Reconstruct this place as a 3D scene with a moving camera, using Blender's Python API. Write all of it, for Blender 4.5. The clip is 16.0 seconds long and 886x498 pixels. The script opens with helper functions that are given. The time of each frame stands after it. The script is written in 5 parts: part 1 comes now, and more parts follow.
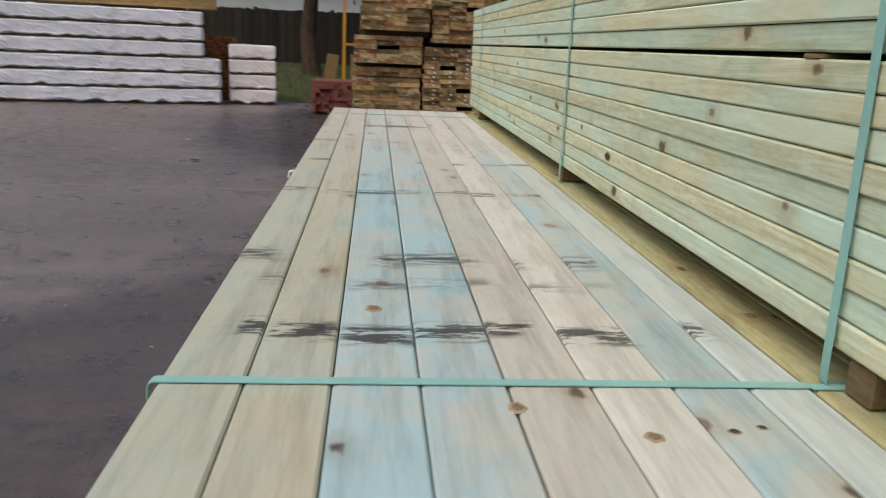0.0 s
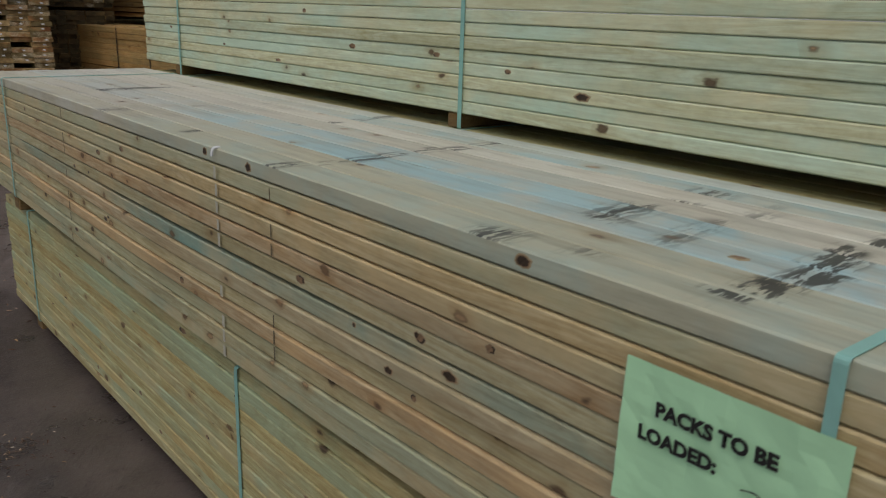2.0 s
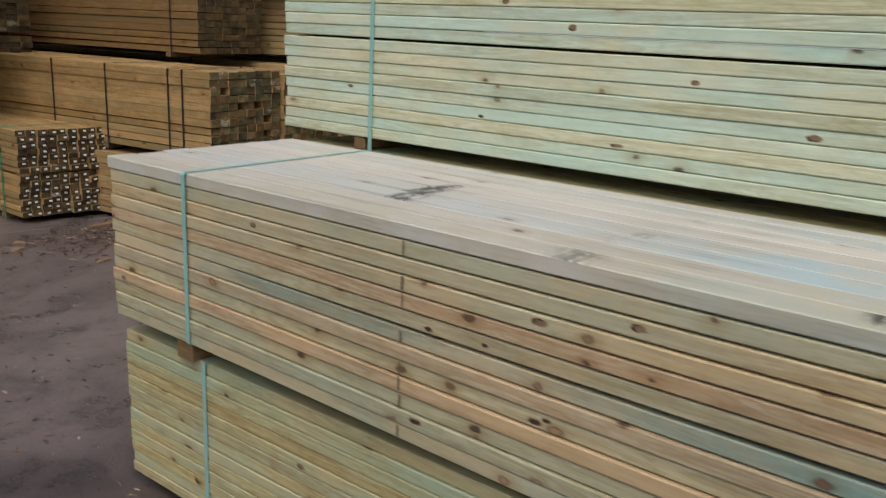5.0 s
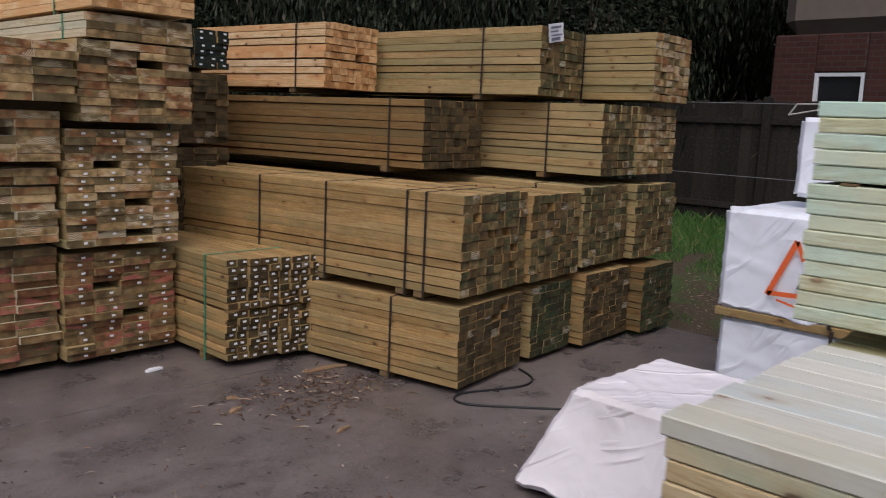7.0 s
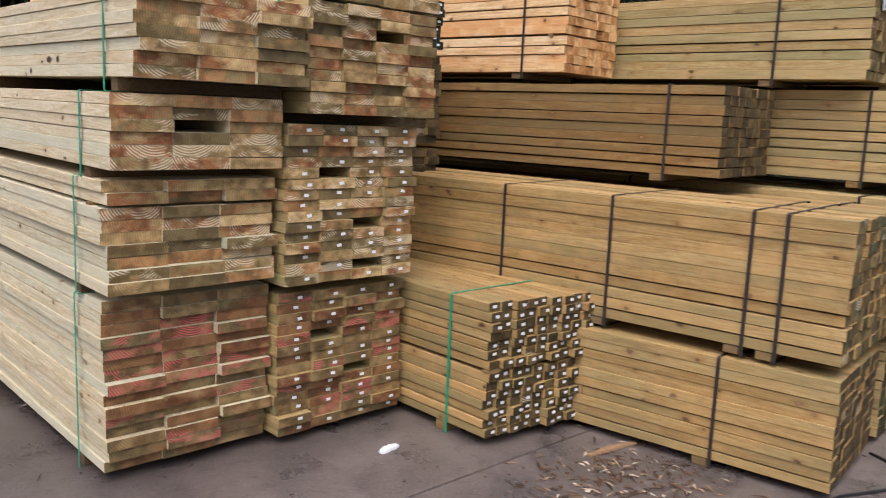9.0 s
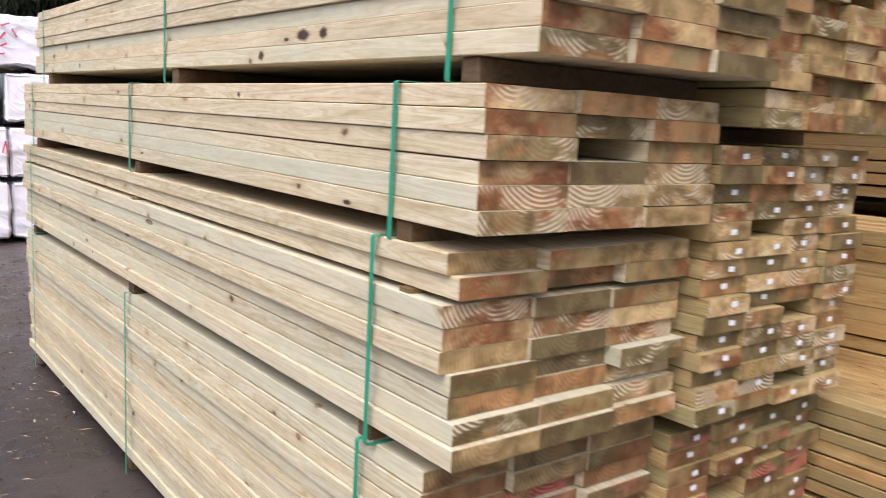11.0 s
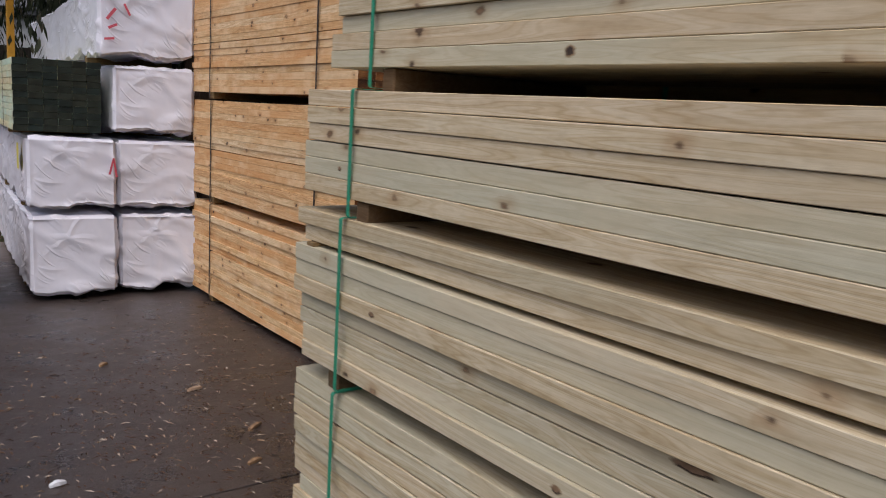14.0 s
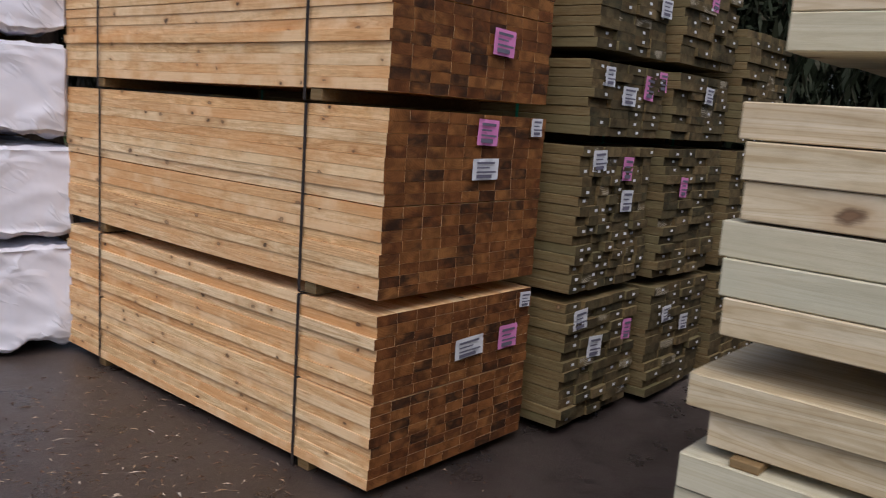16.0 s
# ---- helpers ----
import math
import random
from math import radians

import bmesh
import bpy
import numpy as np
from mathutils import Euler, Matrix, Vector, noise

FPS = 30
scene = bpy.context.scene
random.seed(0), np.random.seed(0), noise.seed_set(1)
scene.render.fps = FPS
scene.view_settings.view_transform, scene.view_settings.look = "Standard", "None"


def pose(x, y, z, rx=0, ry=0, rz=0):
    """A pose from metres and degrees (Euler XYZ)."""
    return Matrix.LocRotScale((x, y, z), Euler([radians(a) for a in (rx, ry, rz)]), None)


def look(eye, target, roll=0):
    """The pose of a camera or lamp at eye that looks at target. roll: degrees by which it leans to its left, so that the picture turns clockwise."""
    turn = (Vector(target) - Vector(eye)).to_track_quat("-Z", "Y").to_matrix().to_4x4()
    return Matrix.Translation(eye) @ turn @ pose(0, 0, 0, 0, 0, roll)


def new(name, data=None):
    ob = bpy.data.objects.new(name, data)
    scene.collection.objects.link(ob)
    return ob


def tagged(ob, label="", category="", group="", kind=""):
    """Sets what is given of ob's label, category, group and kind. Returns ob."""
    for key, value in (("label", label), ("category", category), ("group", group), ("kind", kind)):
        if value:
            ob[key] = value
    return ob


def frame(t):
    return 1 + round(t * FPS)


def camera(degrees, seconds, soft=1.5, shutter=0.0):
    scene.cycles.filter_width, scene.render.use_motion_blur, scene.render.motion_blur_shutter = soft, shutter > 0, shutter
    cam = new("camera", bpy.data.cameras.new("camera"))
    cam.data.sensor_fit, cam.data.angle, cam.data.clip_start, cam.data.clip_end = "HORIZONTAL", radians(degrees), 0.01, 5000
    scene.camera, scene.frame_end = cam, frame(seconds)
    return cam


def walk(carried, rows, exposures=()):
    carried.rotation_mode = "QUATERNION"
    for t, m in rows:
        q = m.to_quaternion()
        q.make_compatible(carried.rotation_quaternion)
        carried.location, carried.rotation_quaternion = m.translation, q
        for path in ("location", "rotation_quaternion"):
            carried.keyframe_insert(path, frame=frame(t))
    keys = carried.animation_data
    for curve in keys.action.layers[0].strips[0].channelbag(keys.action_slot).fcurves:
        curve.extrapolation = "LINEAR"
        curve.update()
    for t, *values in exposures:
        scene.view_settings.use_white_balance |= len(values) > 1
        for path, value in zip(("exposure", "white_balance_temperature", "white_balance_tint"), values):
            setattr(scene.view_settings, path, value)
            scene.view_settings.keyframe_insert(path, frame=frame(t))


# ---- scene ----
cam = camera(56.5, 16.0, soft=1.0, shutter=0.25)
PATH = [
    (0, (0.31, 0.648, 1.456), (0.484, 2.582, 0.977), 2.6),
    (0.5, (0.032, 0.68, 1.469), (0.576, 2.524, 0.918), 3.9),
    (1, (-0.215, 0.865, 1.461), (0.633, 2.61, 0.975), 2.4),
    (1.5, (-0.469, 1.016, 1.447), (0.575, 2.654, 0.969), 3.7),
    (2, (-0.723, 1.156, 1.424), (0.517, 2.621, 0.864), 1.8),
    (2.5, (-0.902, 1.368, 1.404), (0.41, 2.744, 0.782), 1.1),
    (3, (-1.128, 1.641, 1.388), (0.239, 2.951, 0.744), 2.4),
    (3.5, (-1.277, 1.907, 1.413), (0.152, 3.151, 0.772), 3.0),
    (4, (-1.308, 2.263, 1.42), (0.163, 3.475, 0.813), 2.5),
    (4.5, (-1.272, 2.585, 1.442), (0.253, 3.735, 0.846), 4.2),
    (5, (-1.237, 3.021, 1.503), (0.307, 4.184, 0.99), 2.7),
    (7.5, (-1.13, 5.086, 1.571), (0.302, 6.449, 1.273), 2.6),
    (8, (-1.135, 5.556, 1.572), (0.344, 6.859, 1.232), 1.8),
    (8.5, (-1.103, 6.015, 1.536), (0.309, 7.392, 1.207), 2.3),
    (11, (-0.878, 8.3, 1.451), (0.332, 9.863, 1.15), 2.9),
    (11.5, (-0.942, 8.735, 1.455), (0.174, 10.368, 1.162), 4.6),
    (12, (-1.015, 9.255, 1.475), (0.118, 10.868, 1.148), 3.3),
    (12.5, (-0.986, 9.796, 1.495), (0.157, 11.396, 1.129), 2.2),
    (13, (-0.955, 10.349, 1.509), (0.121, 12.0, 1.167), 3.6),
    (13.5, (-0.989, 10.808, 1.503), (0.198, 12.384, 1.173), 3.9),
    (14, (-0.999, 11.301, 1.498), (0.192, 12.876, 1.179), 3.2),
    (14.5, (-0.988, 11.781, 1.503), (0.206, 13.357, 1.203), 4.1),
    (15, (-0.993, 12.232, 1.518), (0.364, 13.664, 1.191), 3.3),
    (15.5, (-0.936, 12.639, 1.521), (0.443, 14.059, 1.232), 2.0),
    (16, (-0.875, 13.032, 1.514), (0.639, 14.298, 1.188), 3.9),
]
walk(cam, [(t, look(eye, target, roll)) for t, eye, target, roll in PATH],
     exposures=[(0, 0.05, 6400, 8), (1, -0.36, 6350, 6), (2, -0.62, 6300, 4), (3, -0.42, 6300, 6), (4, -0.03, 6200, 7), (5, -0.02, 6200, 9), (7.5, 0.0, 5850, 12), (8.5, 0.60, 5950, 10), (11, 1.12, 5900, 11),
                (12, 0.8, 6000, 12), (12.5, 0.55, 6100, 12), (13.5, 0.15, 6100, 12), (14.5, -0.05, 6000, 12), (15.5, -0.05, 6000, 11), (16, 0.15, 5850, 11)])


# ---- light ----
world = bpy.data.worlds.new("overcast_sky")
scene.world = world
world.use_nodes = True
wn = world.node_tree
wn.nodes.clear()
sky = wn.nodes.new("ShaderNodeTexSky")
sky.sky_type = "NISHITA"
sky.sun_disc = False
sky.sun_elevation, sky.sun_rotation = radians(58), radians(230)
sky.air_density, sky.dust_density, sky.ozone_density = 1.0, 6.0, 0.6
bg = wn.nodes.new("ShaderNodeBackground")
bg.inputs["Strength"].default_value = 0.12
wout = wn.nodes.new("ShaderNodeOutputWorld")
wn.links.new(sky.outputs[0], bg.inputs[0])
wn.links.new(bg.outputs[0], wout.inputs[0])
sun = new("sun", bpy.data.lights.new("sun", "SUN"))
sun.data.energy, sun.data.angle, sun.data.color = 1.0, radians(60), (1.0, 0.98, 0.95)
sun.matrix_world = look((-9.5, -2, 20), (0, 6, 0))


# ---- materials ----
class Nodes:
    """Short hand for building a node material."""

    def __init__(self, name):
        self.mat = bpy.data.materials.new(name)
        self.mat.use_nodes = True
        self.tree = self.mat.node_tree
        self.tree.nodes.clear()
        self.out = self.tree.nodes.new("ShaderNodeOutputMaterial")
        self.bsdf = self.tree.nodes.new("ShaderNodeBsdfPrincipled")
        self.tree.links.new(self.bsdf.outputs[0], self.out.inputs[0])

    def put(self, socket, value):
        if isinstance(value, bpy.types.NodeSocket):
            self.tree.links.new(value, socket)
        elif value is not None:
            if isinstance(value, (tuple, list)) and len(value) == 3 and socket.type == "RGBA":
                value = (*value, 1)
            socket.default_value = value

    def add(self, kind, out=0, props=None, **ins):
        n = self.tree.nodes.new("ShaderNode" + kind)
        for k, v in (props or {}).items():
            if k == "operation":
                n.operation = v
            elif k == "blend_type":
                n.blend_type = v
            elif k == "data_type":
                n.data_type = v
            elif k == "feature":
                n.feature = v
        for k, v in ins.items():
            key = int(k[1:]) if k[0] == "i" and k[1:].isdigit() else k.replace("_", " ")
            self.put(n.inputs[key], v)
        return n.outputs[out]

    def math(self, op, a, b=0.0, c=0.0):
        return self.add("Math", props={"operation": op}, i0=a, i1=b, i2=c)

    def vmath(self, op, a, b=(0, 0, 0)):
        return self.add("VectorMath", props={"operation": op}, i0=a, i1=b)

    def mix(self, f, a, b, blend="MIX"):
        n = self.tree.nodes.new("ShaderNodeMix")
        n.data_type, n.blend_type = "RGBA", blend
        self.put(n.inputs[0], f)
        self.put(n.inputs[6], a)
        self.put(n.inputs[7], b)
        return n.outputs[2]

    def ramp(self, f, stops):
        n = self.tree.nodes.new("ShaderNodeValToRGB")
        e = n.color_ramp.elements
        while len(e) < len(stops):
            e.new(0.5)
        for el, (p, c) in zip(e, stops):
            el.position = p
            el.color = (*c, 1) if isinstance(c, (tuple, list)) else (c, c, c, 1)
        self.put(n.inputs[0], f)
        return n.outputs[0]

    def noise(self, vec, scale, detail=3.0, rough=0.55, out=0):
        return self.add("TexNoise", out=out, Vector=vec, Scale=scale, Detail=detail, Roughness=rough)

    def bump(self, height, strength=0.3, dist=0.002):
        self.put(self.bsdf.inputs["Normal"], self.add("Bump", Height=height, Strength=strength, Distance=dist))

    def done(self, color, rough=0.7, metal=0.0, spec=0.3):
        self.put(self.bsdf.inputs["Base Color"], color)
        self.put(self.bsdf.inputs["Roughness"], rough)
        self.put(self.bsdf.inputs["Metallic"], metal)
        self.put(self.bsdf.inputs["Specular IOR Level"], spec)
        return self.mat


def wood(name, tones, tint=None, tint_amount=0.0, knots=0.5, dirt=0.2, bands=(), rough=0.72, ringtone=(0.70, 0.55, 0.38), patch=None, rings_on=0.45, streak=0.42, mottle=0.35, blots=(3.0, 0.8), tone=1.0):
    """Sawn softwood: growth rings along the board, knots, tinted patches, grime."""
    tones = [tuple(min(0.85, q * tone) for q in c) for c in tones]
    tint = tint and tuple(q * tone for q in tint)
    patch = patch and (tuple(q * tone for q in patch[0]), patch[1])
    n = Nodes(name)
    obj = n.add("TexCoord", out=3)
    rnd = n.add("ObjectInfo", out=5)
    shift = n.vmath("MULTIPLY", n.add("CombineXYZ", i0=rnd, i1=rnd, i2=rnd), (31.0, 57.0, 83.0))
    p = n.vmath("ADD", obj, shift)
    long_p = n.vmath("MULTIPLY", p, (6.0, 0.5, 9.0))
    growth = n.noise(long_p, 1.6, 2.0)
    late = n.math("SINE", n.math("MULTIPLY", growth, 190.0))
    late = n.ramp(n.math("MULTIPLY_ADD", late, 0.5, 0.5), [(0.66, 0.0), (0.97, 1.0)])
    rings = n.math("SINE", n.math("MULTIPLY", growth, 58.0))
    rings = n.math("MULTIPLY_ADD", rings, 0.5, 0.5)
    fine = n.noise(n.vmath("MULTIPLY", p, (170.0, 11.0, 170.0)), 1.0, 5.0, 0.65)
    rough_grain = n.noise(n.vmath("MULTIPLY", p, (70.0, 26.0, 70.0)), 1.0, 5.0, 0.7)
    blot = n.noise(n.vmath("MULTIPLY", p, (3.0, 0.8, 3.0)), 1.0, 3.0)
    k = len(tones)
    base = n.ramp(rnd, [(i / max(1, k - 1) * 0.96 + 0.02, c) for i, c in enumerate(tones)])
    col = n.mix(n.math("MULTIPLY", rings, rings_on), base, n.mix(1.0, base, ringtone, "MULTIPLY"))
    col = n.mix(n.math("MULTIPLY", late, rings_on * 0.75), col, n.mix(1.0, col, ringtone, "MULTIPLY"))
    col = n.mix(n.math("MULTIPLY", n.ramp(fine, [(0.38, 0.0), (0.64, 1.0)]), streak), col, n.mix(1.0, col, tuple(q * 0.86 for q in ringtone), "MULTIPLY"))
    col = n.mix(n.math("MULTIPLY", n.ramp(blot, [(0.42, 0.0), (0.66, 1.0)]), 0.45), col, n.mix(1.0, col, tuple(q * 0.5 + 0.32 for q in ringtone), "MULTIPLY"))
    col = n.mix(n.math("MULTIPLY", n.ramp(rough_grain, [(0.47, 0.0), (0.66, 1.0)]), mottle), col, n.mix(1.0, col, (0.60, 0.55, 0.47), "MULTIPLY"))
    col = n.mix(n.math("MULTIPLY", n.ramp(rough_grain, [(0.30, 1.0), (0.45, 0.0)]), mottle * 0.8), col, n.mix(1.0, col, (1.22, 1.2, 1.16), "MULTIPLY"))
    if tint:
        r2 = n.math("FRACT", n.math("MULTIPLY", rnd, 7.31))
        t = n.noise(n.vmath("MULTIPLY", p, (blots[0], blots[1], blots[0])), 1.0, 5.0, 0.6)
        t = n.ramp(n.math("ADD", t, n.math("MULTIPLY_ADD", r2, 0.34, -0.17)), [(0.42, 0.0), (0.66, 1.0)])
        t = n.math("MULTIPLY", t, tint_amount)
        if bands:
            # Far end: tint fades, and bleaching with sky sheen is painted as paler colour.
            worn = n.noise(n.vmath("MULTIPLY", p, (6.0, 1.5, 6.0)), 1.0, 4.0)
            worn = n.math("ADD", n.add("SeparateXYZ", out=1, i0=obj), n.math("MULTIPLY_ADD", worn, 1.6, -0.8))
            worn = n.ramp(n.math("MULTIPLY_ADD", worn, 0.25, 0.5), [(0.38, 0.0), (0.68, 1.0)])
            t = n.math("MULTIPLY", t, n.math("MULTIPLY_ADD", worn, -0.8, 1.0))
            col = n.mix(n.math("MULTIPLY", worn, 0.6), col, (0.60, 0.555, 0.50))
        col = n.mix(t, col, tint)
    if patch:
        r3 = n.math("FRACT", n.math("MULTIPLY", rnd, 17.9))
        t = n.noise(n.vmath("MULTIPLY", p, (blots[0] * 1.2, blots[1] * 2.4, blots[0] * 1.2)), 1.0, 5.0, 0.6)
        t = n.ramp(n.math("ADD", t, n.math("MULTIPLY_ADD", r3, 0.24, -0.12)), [(0.50, 0.0), (0.64, 1.0)])
        col = n.mix(n.math("MULTIPLY", t, patch[1]), col, patch[0])
    if knots:
        px, py, pz = (n.add("SeparateXYZ", out=q, i0=p) for q in range(3))
        kp = n.add("CombineXYZ", i0=n.math("MULTIPLY", py, 7.5), i1=n.math("MULTIPLY", n.math("ADD", px, pz), 12.0), i2=0.0)
        kv = n.tree.nodes.new("ShaderNodeTexVoronoi")
        kv.voronoi_dimensions = "2D"
        n.put(kv.inputs["Vector"], n.vmath("ADD", kp, n.vmath("MULTIPLY", n.noise(p, 22.0, 2.0, out=1), (0.25, 0.25, 0.25))))
        kv.inputs["Scale"].default_value = 1.0
        some = n.math("GREATER_THAN", n.add("SeparateColor", i0=kv.outputs["Color"]), 1.0 - knots * 0.22)
        wob = n.math("ADD", kv.outputs["Distance"], n.math("MULTIPLY_ADD", fine, 0.16, -0.08))
        halo = n.math("MULTIPLY", n.ramp(wob, [(0.10, 1.0), (0.36, 0.0)]), some)
        size = n.add("SeparateColor", out=1, i0=kv.outputs["Color"])
        wob = n.math("ADD", wob, n.math("MULTIPLY_ADD", size, 0.075, 0.03))
        core = n.math("MULTIPLY", n.ramp(wob, [(0.11, 1.0), (0.16, 0.0)]), some)
        rim = n.math("MULTIPLY", n.ramp(wob, [(0.09, 0.0), (0.12, 1.0), (0.15, 1.0), (0.19, 0.0)]), some)
        heart = n.ramp(n.add("SeparateColor", out=2, i0=kv.outputs["Color"]), [(0.2, (0.05, 0.03, 0.02)), (0.55, (0.17, 0.095, 0.05)), (0.85, (0.33, 0.21, 0.115))])
        col = n.mix(n.math("MULTIPLY", halo, 0.42), col, n.mix(1.0, col, (0.62, 0.42, 0.26), "MULTIPLY"))
        col = n.mix(n.math("MULTIPLY", core, 0.9), col, heart)
        col = n.mix(n.math("MULTIPLY", rim, 0.45), col, (0.06, 0.036, 0.022))
    if dirt:
        d = n.noise(n.vmath("MULTIPLY", obj, (26.0, 2.2, 26.0)), 1.0, 6.0, 0.7)
        col = n.mix(n.math("MULTIPLY", n.ramp(d, [(0.50, 0.0), (0.78, 1.0)]), dirt), col, (0.10, 0.085, 0.065))
    if bands:
        y = n.add("SeparateXYZ", out=1, i0=obj)
        up = n.math("GREATER_THAN", n.add("SeparateXYZ", out=2, i0=n.add("NewGeometry", out=1)), 0.7)
        r5 = n.math("FRACT", n.math("MULTIPLY", rnd, 41.3))
        y = n.math("ADD", y, n.math("MULTIPLY_ADD", r5, 0.05, -0.025))
        ink = n.noise(n.vmath("MULTIPLY", p, (13.0, 60.0, 13.0)), 1.0, 7.0, 0.7)
        keep = n.noise(n.vmath("MULTIPLY", p, (5.0, 2.0, 3.0)), 1.0, 1.0)
        total = None
        for at, wide, amount in bands:
            b = n.math("SUBTRACT", 1.3, n.math("DIVIDE", n.math("ABSOLUTE", n.math("SUBTRACT", y, at)), wide))
            b = n.math("MULTIPLY", n.math("MAXIMUM", b, 0.0), amount)
            total = b if total is None else n.math("MAXIMUM", total, b)
        m = n.math("MULTIPLY", total, n.ramp(ink, [(0.46, 0.0), (0.52, 1.7)]))
        m = n.math("MULTIPLY", m, n.ramp(keep, [(0.49, 0.03), (0.54, 0.9)]))
        m = n.math("MULTIPLY", n.math("MINIMUM", m, 0.92), up)
        col = n.mix(m, col, (0.035, 0.032, 0.030))
    n.bump(n.math("ADD", n.math("MULTIPLY", fine, 0.7), n.math("MULTIPLY", rings, 0.3)), 0.35, 0.0015)
    return n.done(col, rough, spec=0.5 if bands else 0.25)


def end_grain(name, tones, smear=0.25, rough=0.8, paint=(0.55, 0.48, 0.36)):
    """Sawn board ends: arcs of growth rings, saw marks, wet and weathered patches."""
    n = Nodes(name)
    obj = n.add("TexCoord", out=3)
    rnd = n.add("ObjectInfo", out=5)
    r2 = n.math("FRACT", n.math("MULTIPLY", rnd, 13.7))
    r3 = n.math("FRACT", n.math("MULTIPLY", rnd, 29.3))
    cx = n.math("MULTIPLY_ADD", r2, 0.16, -0.08)
    cz = n.math("MULTIPLY_ADD", r3, -0.14, 0.02)
    flat = n.vmath("MULTIPLY", n.vmath("ADD", obj, n.add("CombineXYZ", i0=cx, i1=0.0, i2=cz)), (1, 0, 1))
    dist = n.add("VectorMath", out=1, props={"operation": "LENGTH"}, i0=flat)
    wob = n.noise(obj, 30.0, 2.0)
    ring = n.math("SINE", n.math("MULTIPLY", n.math("ADD", dist, n.math("MULTIPLY", wob, 0.006)), 620.0))
    ring = n.math("MULTIPLY_ADD", ring, 0.5, 0.5)
    shift = n.vmath("MULTIPLY", n.add("CombineXYZ", i0=rnd, i1=rnd, i2=rnd), (31.0, 57.0, 83.0))
    own = n.vmath("ADD", obj, shift)
    blot = n.noise(own, 16.0, 4.0)
    wide = n.noise(n.vmath("MULTIPLY", own, (1.0, 1.0, 1.8)), 7.0, 3.0)
    k = len(tones)
    pick = n.math("PINGPONG", n.math("ADD", n.math("MULTIPLY", rnd, 3.0), n.math("MULTIPLY_ADD", wide, 0.7, -0.35)), 1.0)
    base = n.ramp(pick, [(i / k, c) for i, c in enumerate(tones)])
    col = n.mix(n.math("MULTIPLY", ring, 0.40), base, n.mix(1.0, base, (0.55, 0.45, 0.36), "MULTIPLY"))
    col = n.mix(n.ramp(blot, [(0.42, 0.0), (0.60, 0.75)]), col, n.mix(1.0, col, (0.45, 0.40, 0.36), "MULTIPLY"))
    if smear:
        s = n.noise(n.vmath("MULTIPLY", own, (0.6, 1.0, 1.3)), 14.0, 3.0)
        lit = n.math("GREATER_THAN", r3, 1.0 - smear)
        arcs = n.math("MULTIPLY", n.ramp(s, [(0.48, 0.0), (0.58, 0.8)]), n.ramp(ring, [(0.35, 0.12), (0.75, 1.0)]))
        col = n.mix(n.math("MULTIPLY", arcs, lit), col, paint)
    n.bump(n.noise(obj, 220.0, 3.0), 0.4, 0.0015)
    return n.done(col, rough, spec=0.2)


def plain(name, color, rough=0.5, metal=0.0, grain=40.0, vary=0.25, spec=0.4, bump=0.1):
    n = Nodes(name)
    obj = n.add("TexCoord", out=3)
    a = n.noise(obj, grain, 4.0)
    b = n.noise(obj, grain * 0.11, 2.0)
    dark = tuple(c * (1 - vary) for c in color)
    col = n.mix(n.ramp(n.math("ADD", n.math("MULTIPLY", a, 0.5), n.math("MULTIPLY", b, 0.5)), [(0.36, 0.0), (0.66, 1.0)]), dark, color)
    n.bump(a, bump, 0.001)
    return n.done(col, rough, metal, spec)


CREAM = [(0.62, 0.54, 0.385), (0.66, 0.575, 0.415), (0.565, 0.53, 0.40), (0.68, 0.575, 0.415), (0.59, 0.54, 0.405), (0.64, 0.55, 0.385)]
MAT = {}
BANDS = [(-1.52, 0.035, 1.0), (-1.15, 0.05, 0.55), (-0.5, 0.03, 0.7), (0.03, 0.025, 0.6), (1.16, 0.04, 0.9), (0.55, 0.05, 0.35), (-1.30, 0.03, 0.35)]
DECKRING = (0.77, 0.755, 0.685)
DECKED = dict(tone=1.15, rough=0.55, ringtone=DECKRING, streak=0.14, mottle=0.16, blots=(7.0, 2.6), rings_on=0.30)
MAT["deck_beige"] = wood("weathered_beige_pine", [(0.43, 0.415, 0.315), (0.45, 0.43, 0.33), (0.42, 0.42, 0.325)], (0.34, 0.42, 0.37), 0.6, 0.3, 0.5, BANDS, patch=((0.40, 0.36, 0.25), 0.5), **DECKED)
MAT["deck_blue"] = wood("blue_tinted_pine", [(0.41, 0.46, 0.43), (0.43, 0.46, 0.42), (0.44, 0.47, 0.44)], (0.29, 0.44, 0.475), 0.75, 0.3, 0.5, BANDS, patch=((0.45, 0.42, 0.34), 0.6), **DECKED)
MAT["deck_pale"] = wood("bleached_pine", [(0.55, 0.535, 0.475), (0.57, 0.55, 0.49), (0.53, 0.53, 0.475)], (0.40, 0.49, 0.49), 0.5, 0.3, 0.5, BANDS, patch=((0.49, 0.45, 0.38), 0.55), **DECKED)
MAT["deck_pink"] = wood("pinkish_bleached_pine", [(0.475, 0.465, 0.405), (0.465, 0.46, 0.40), (0.49, 0.475, 0.415)], (0.38, 0.46, 0.45), 0.65, 0.3, 0.5, BANDS, patch=((0.46, 0.42, 0.35), 0.55), **DECKED)
DECK = ["deck_beige", "deck_beige", "deck_blue", "deck_blue", "deck_pink", "deck_pale", "deck_blue", "deck_pale"]
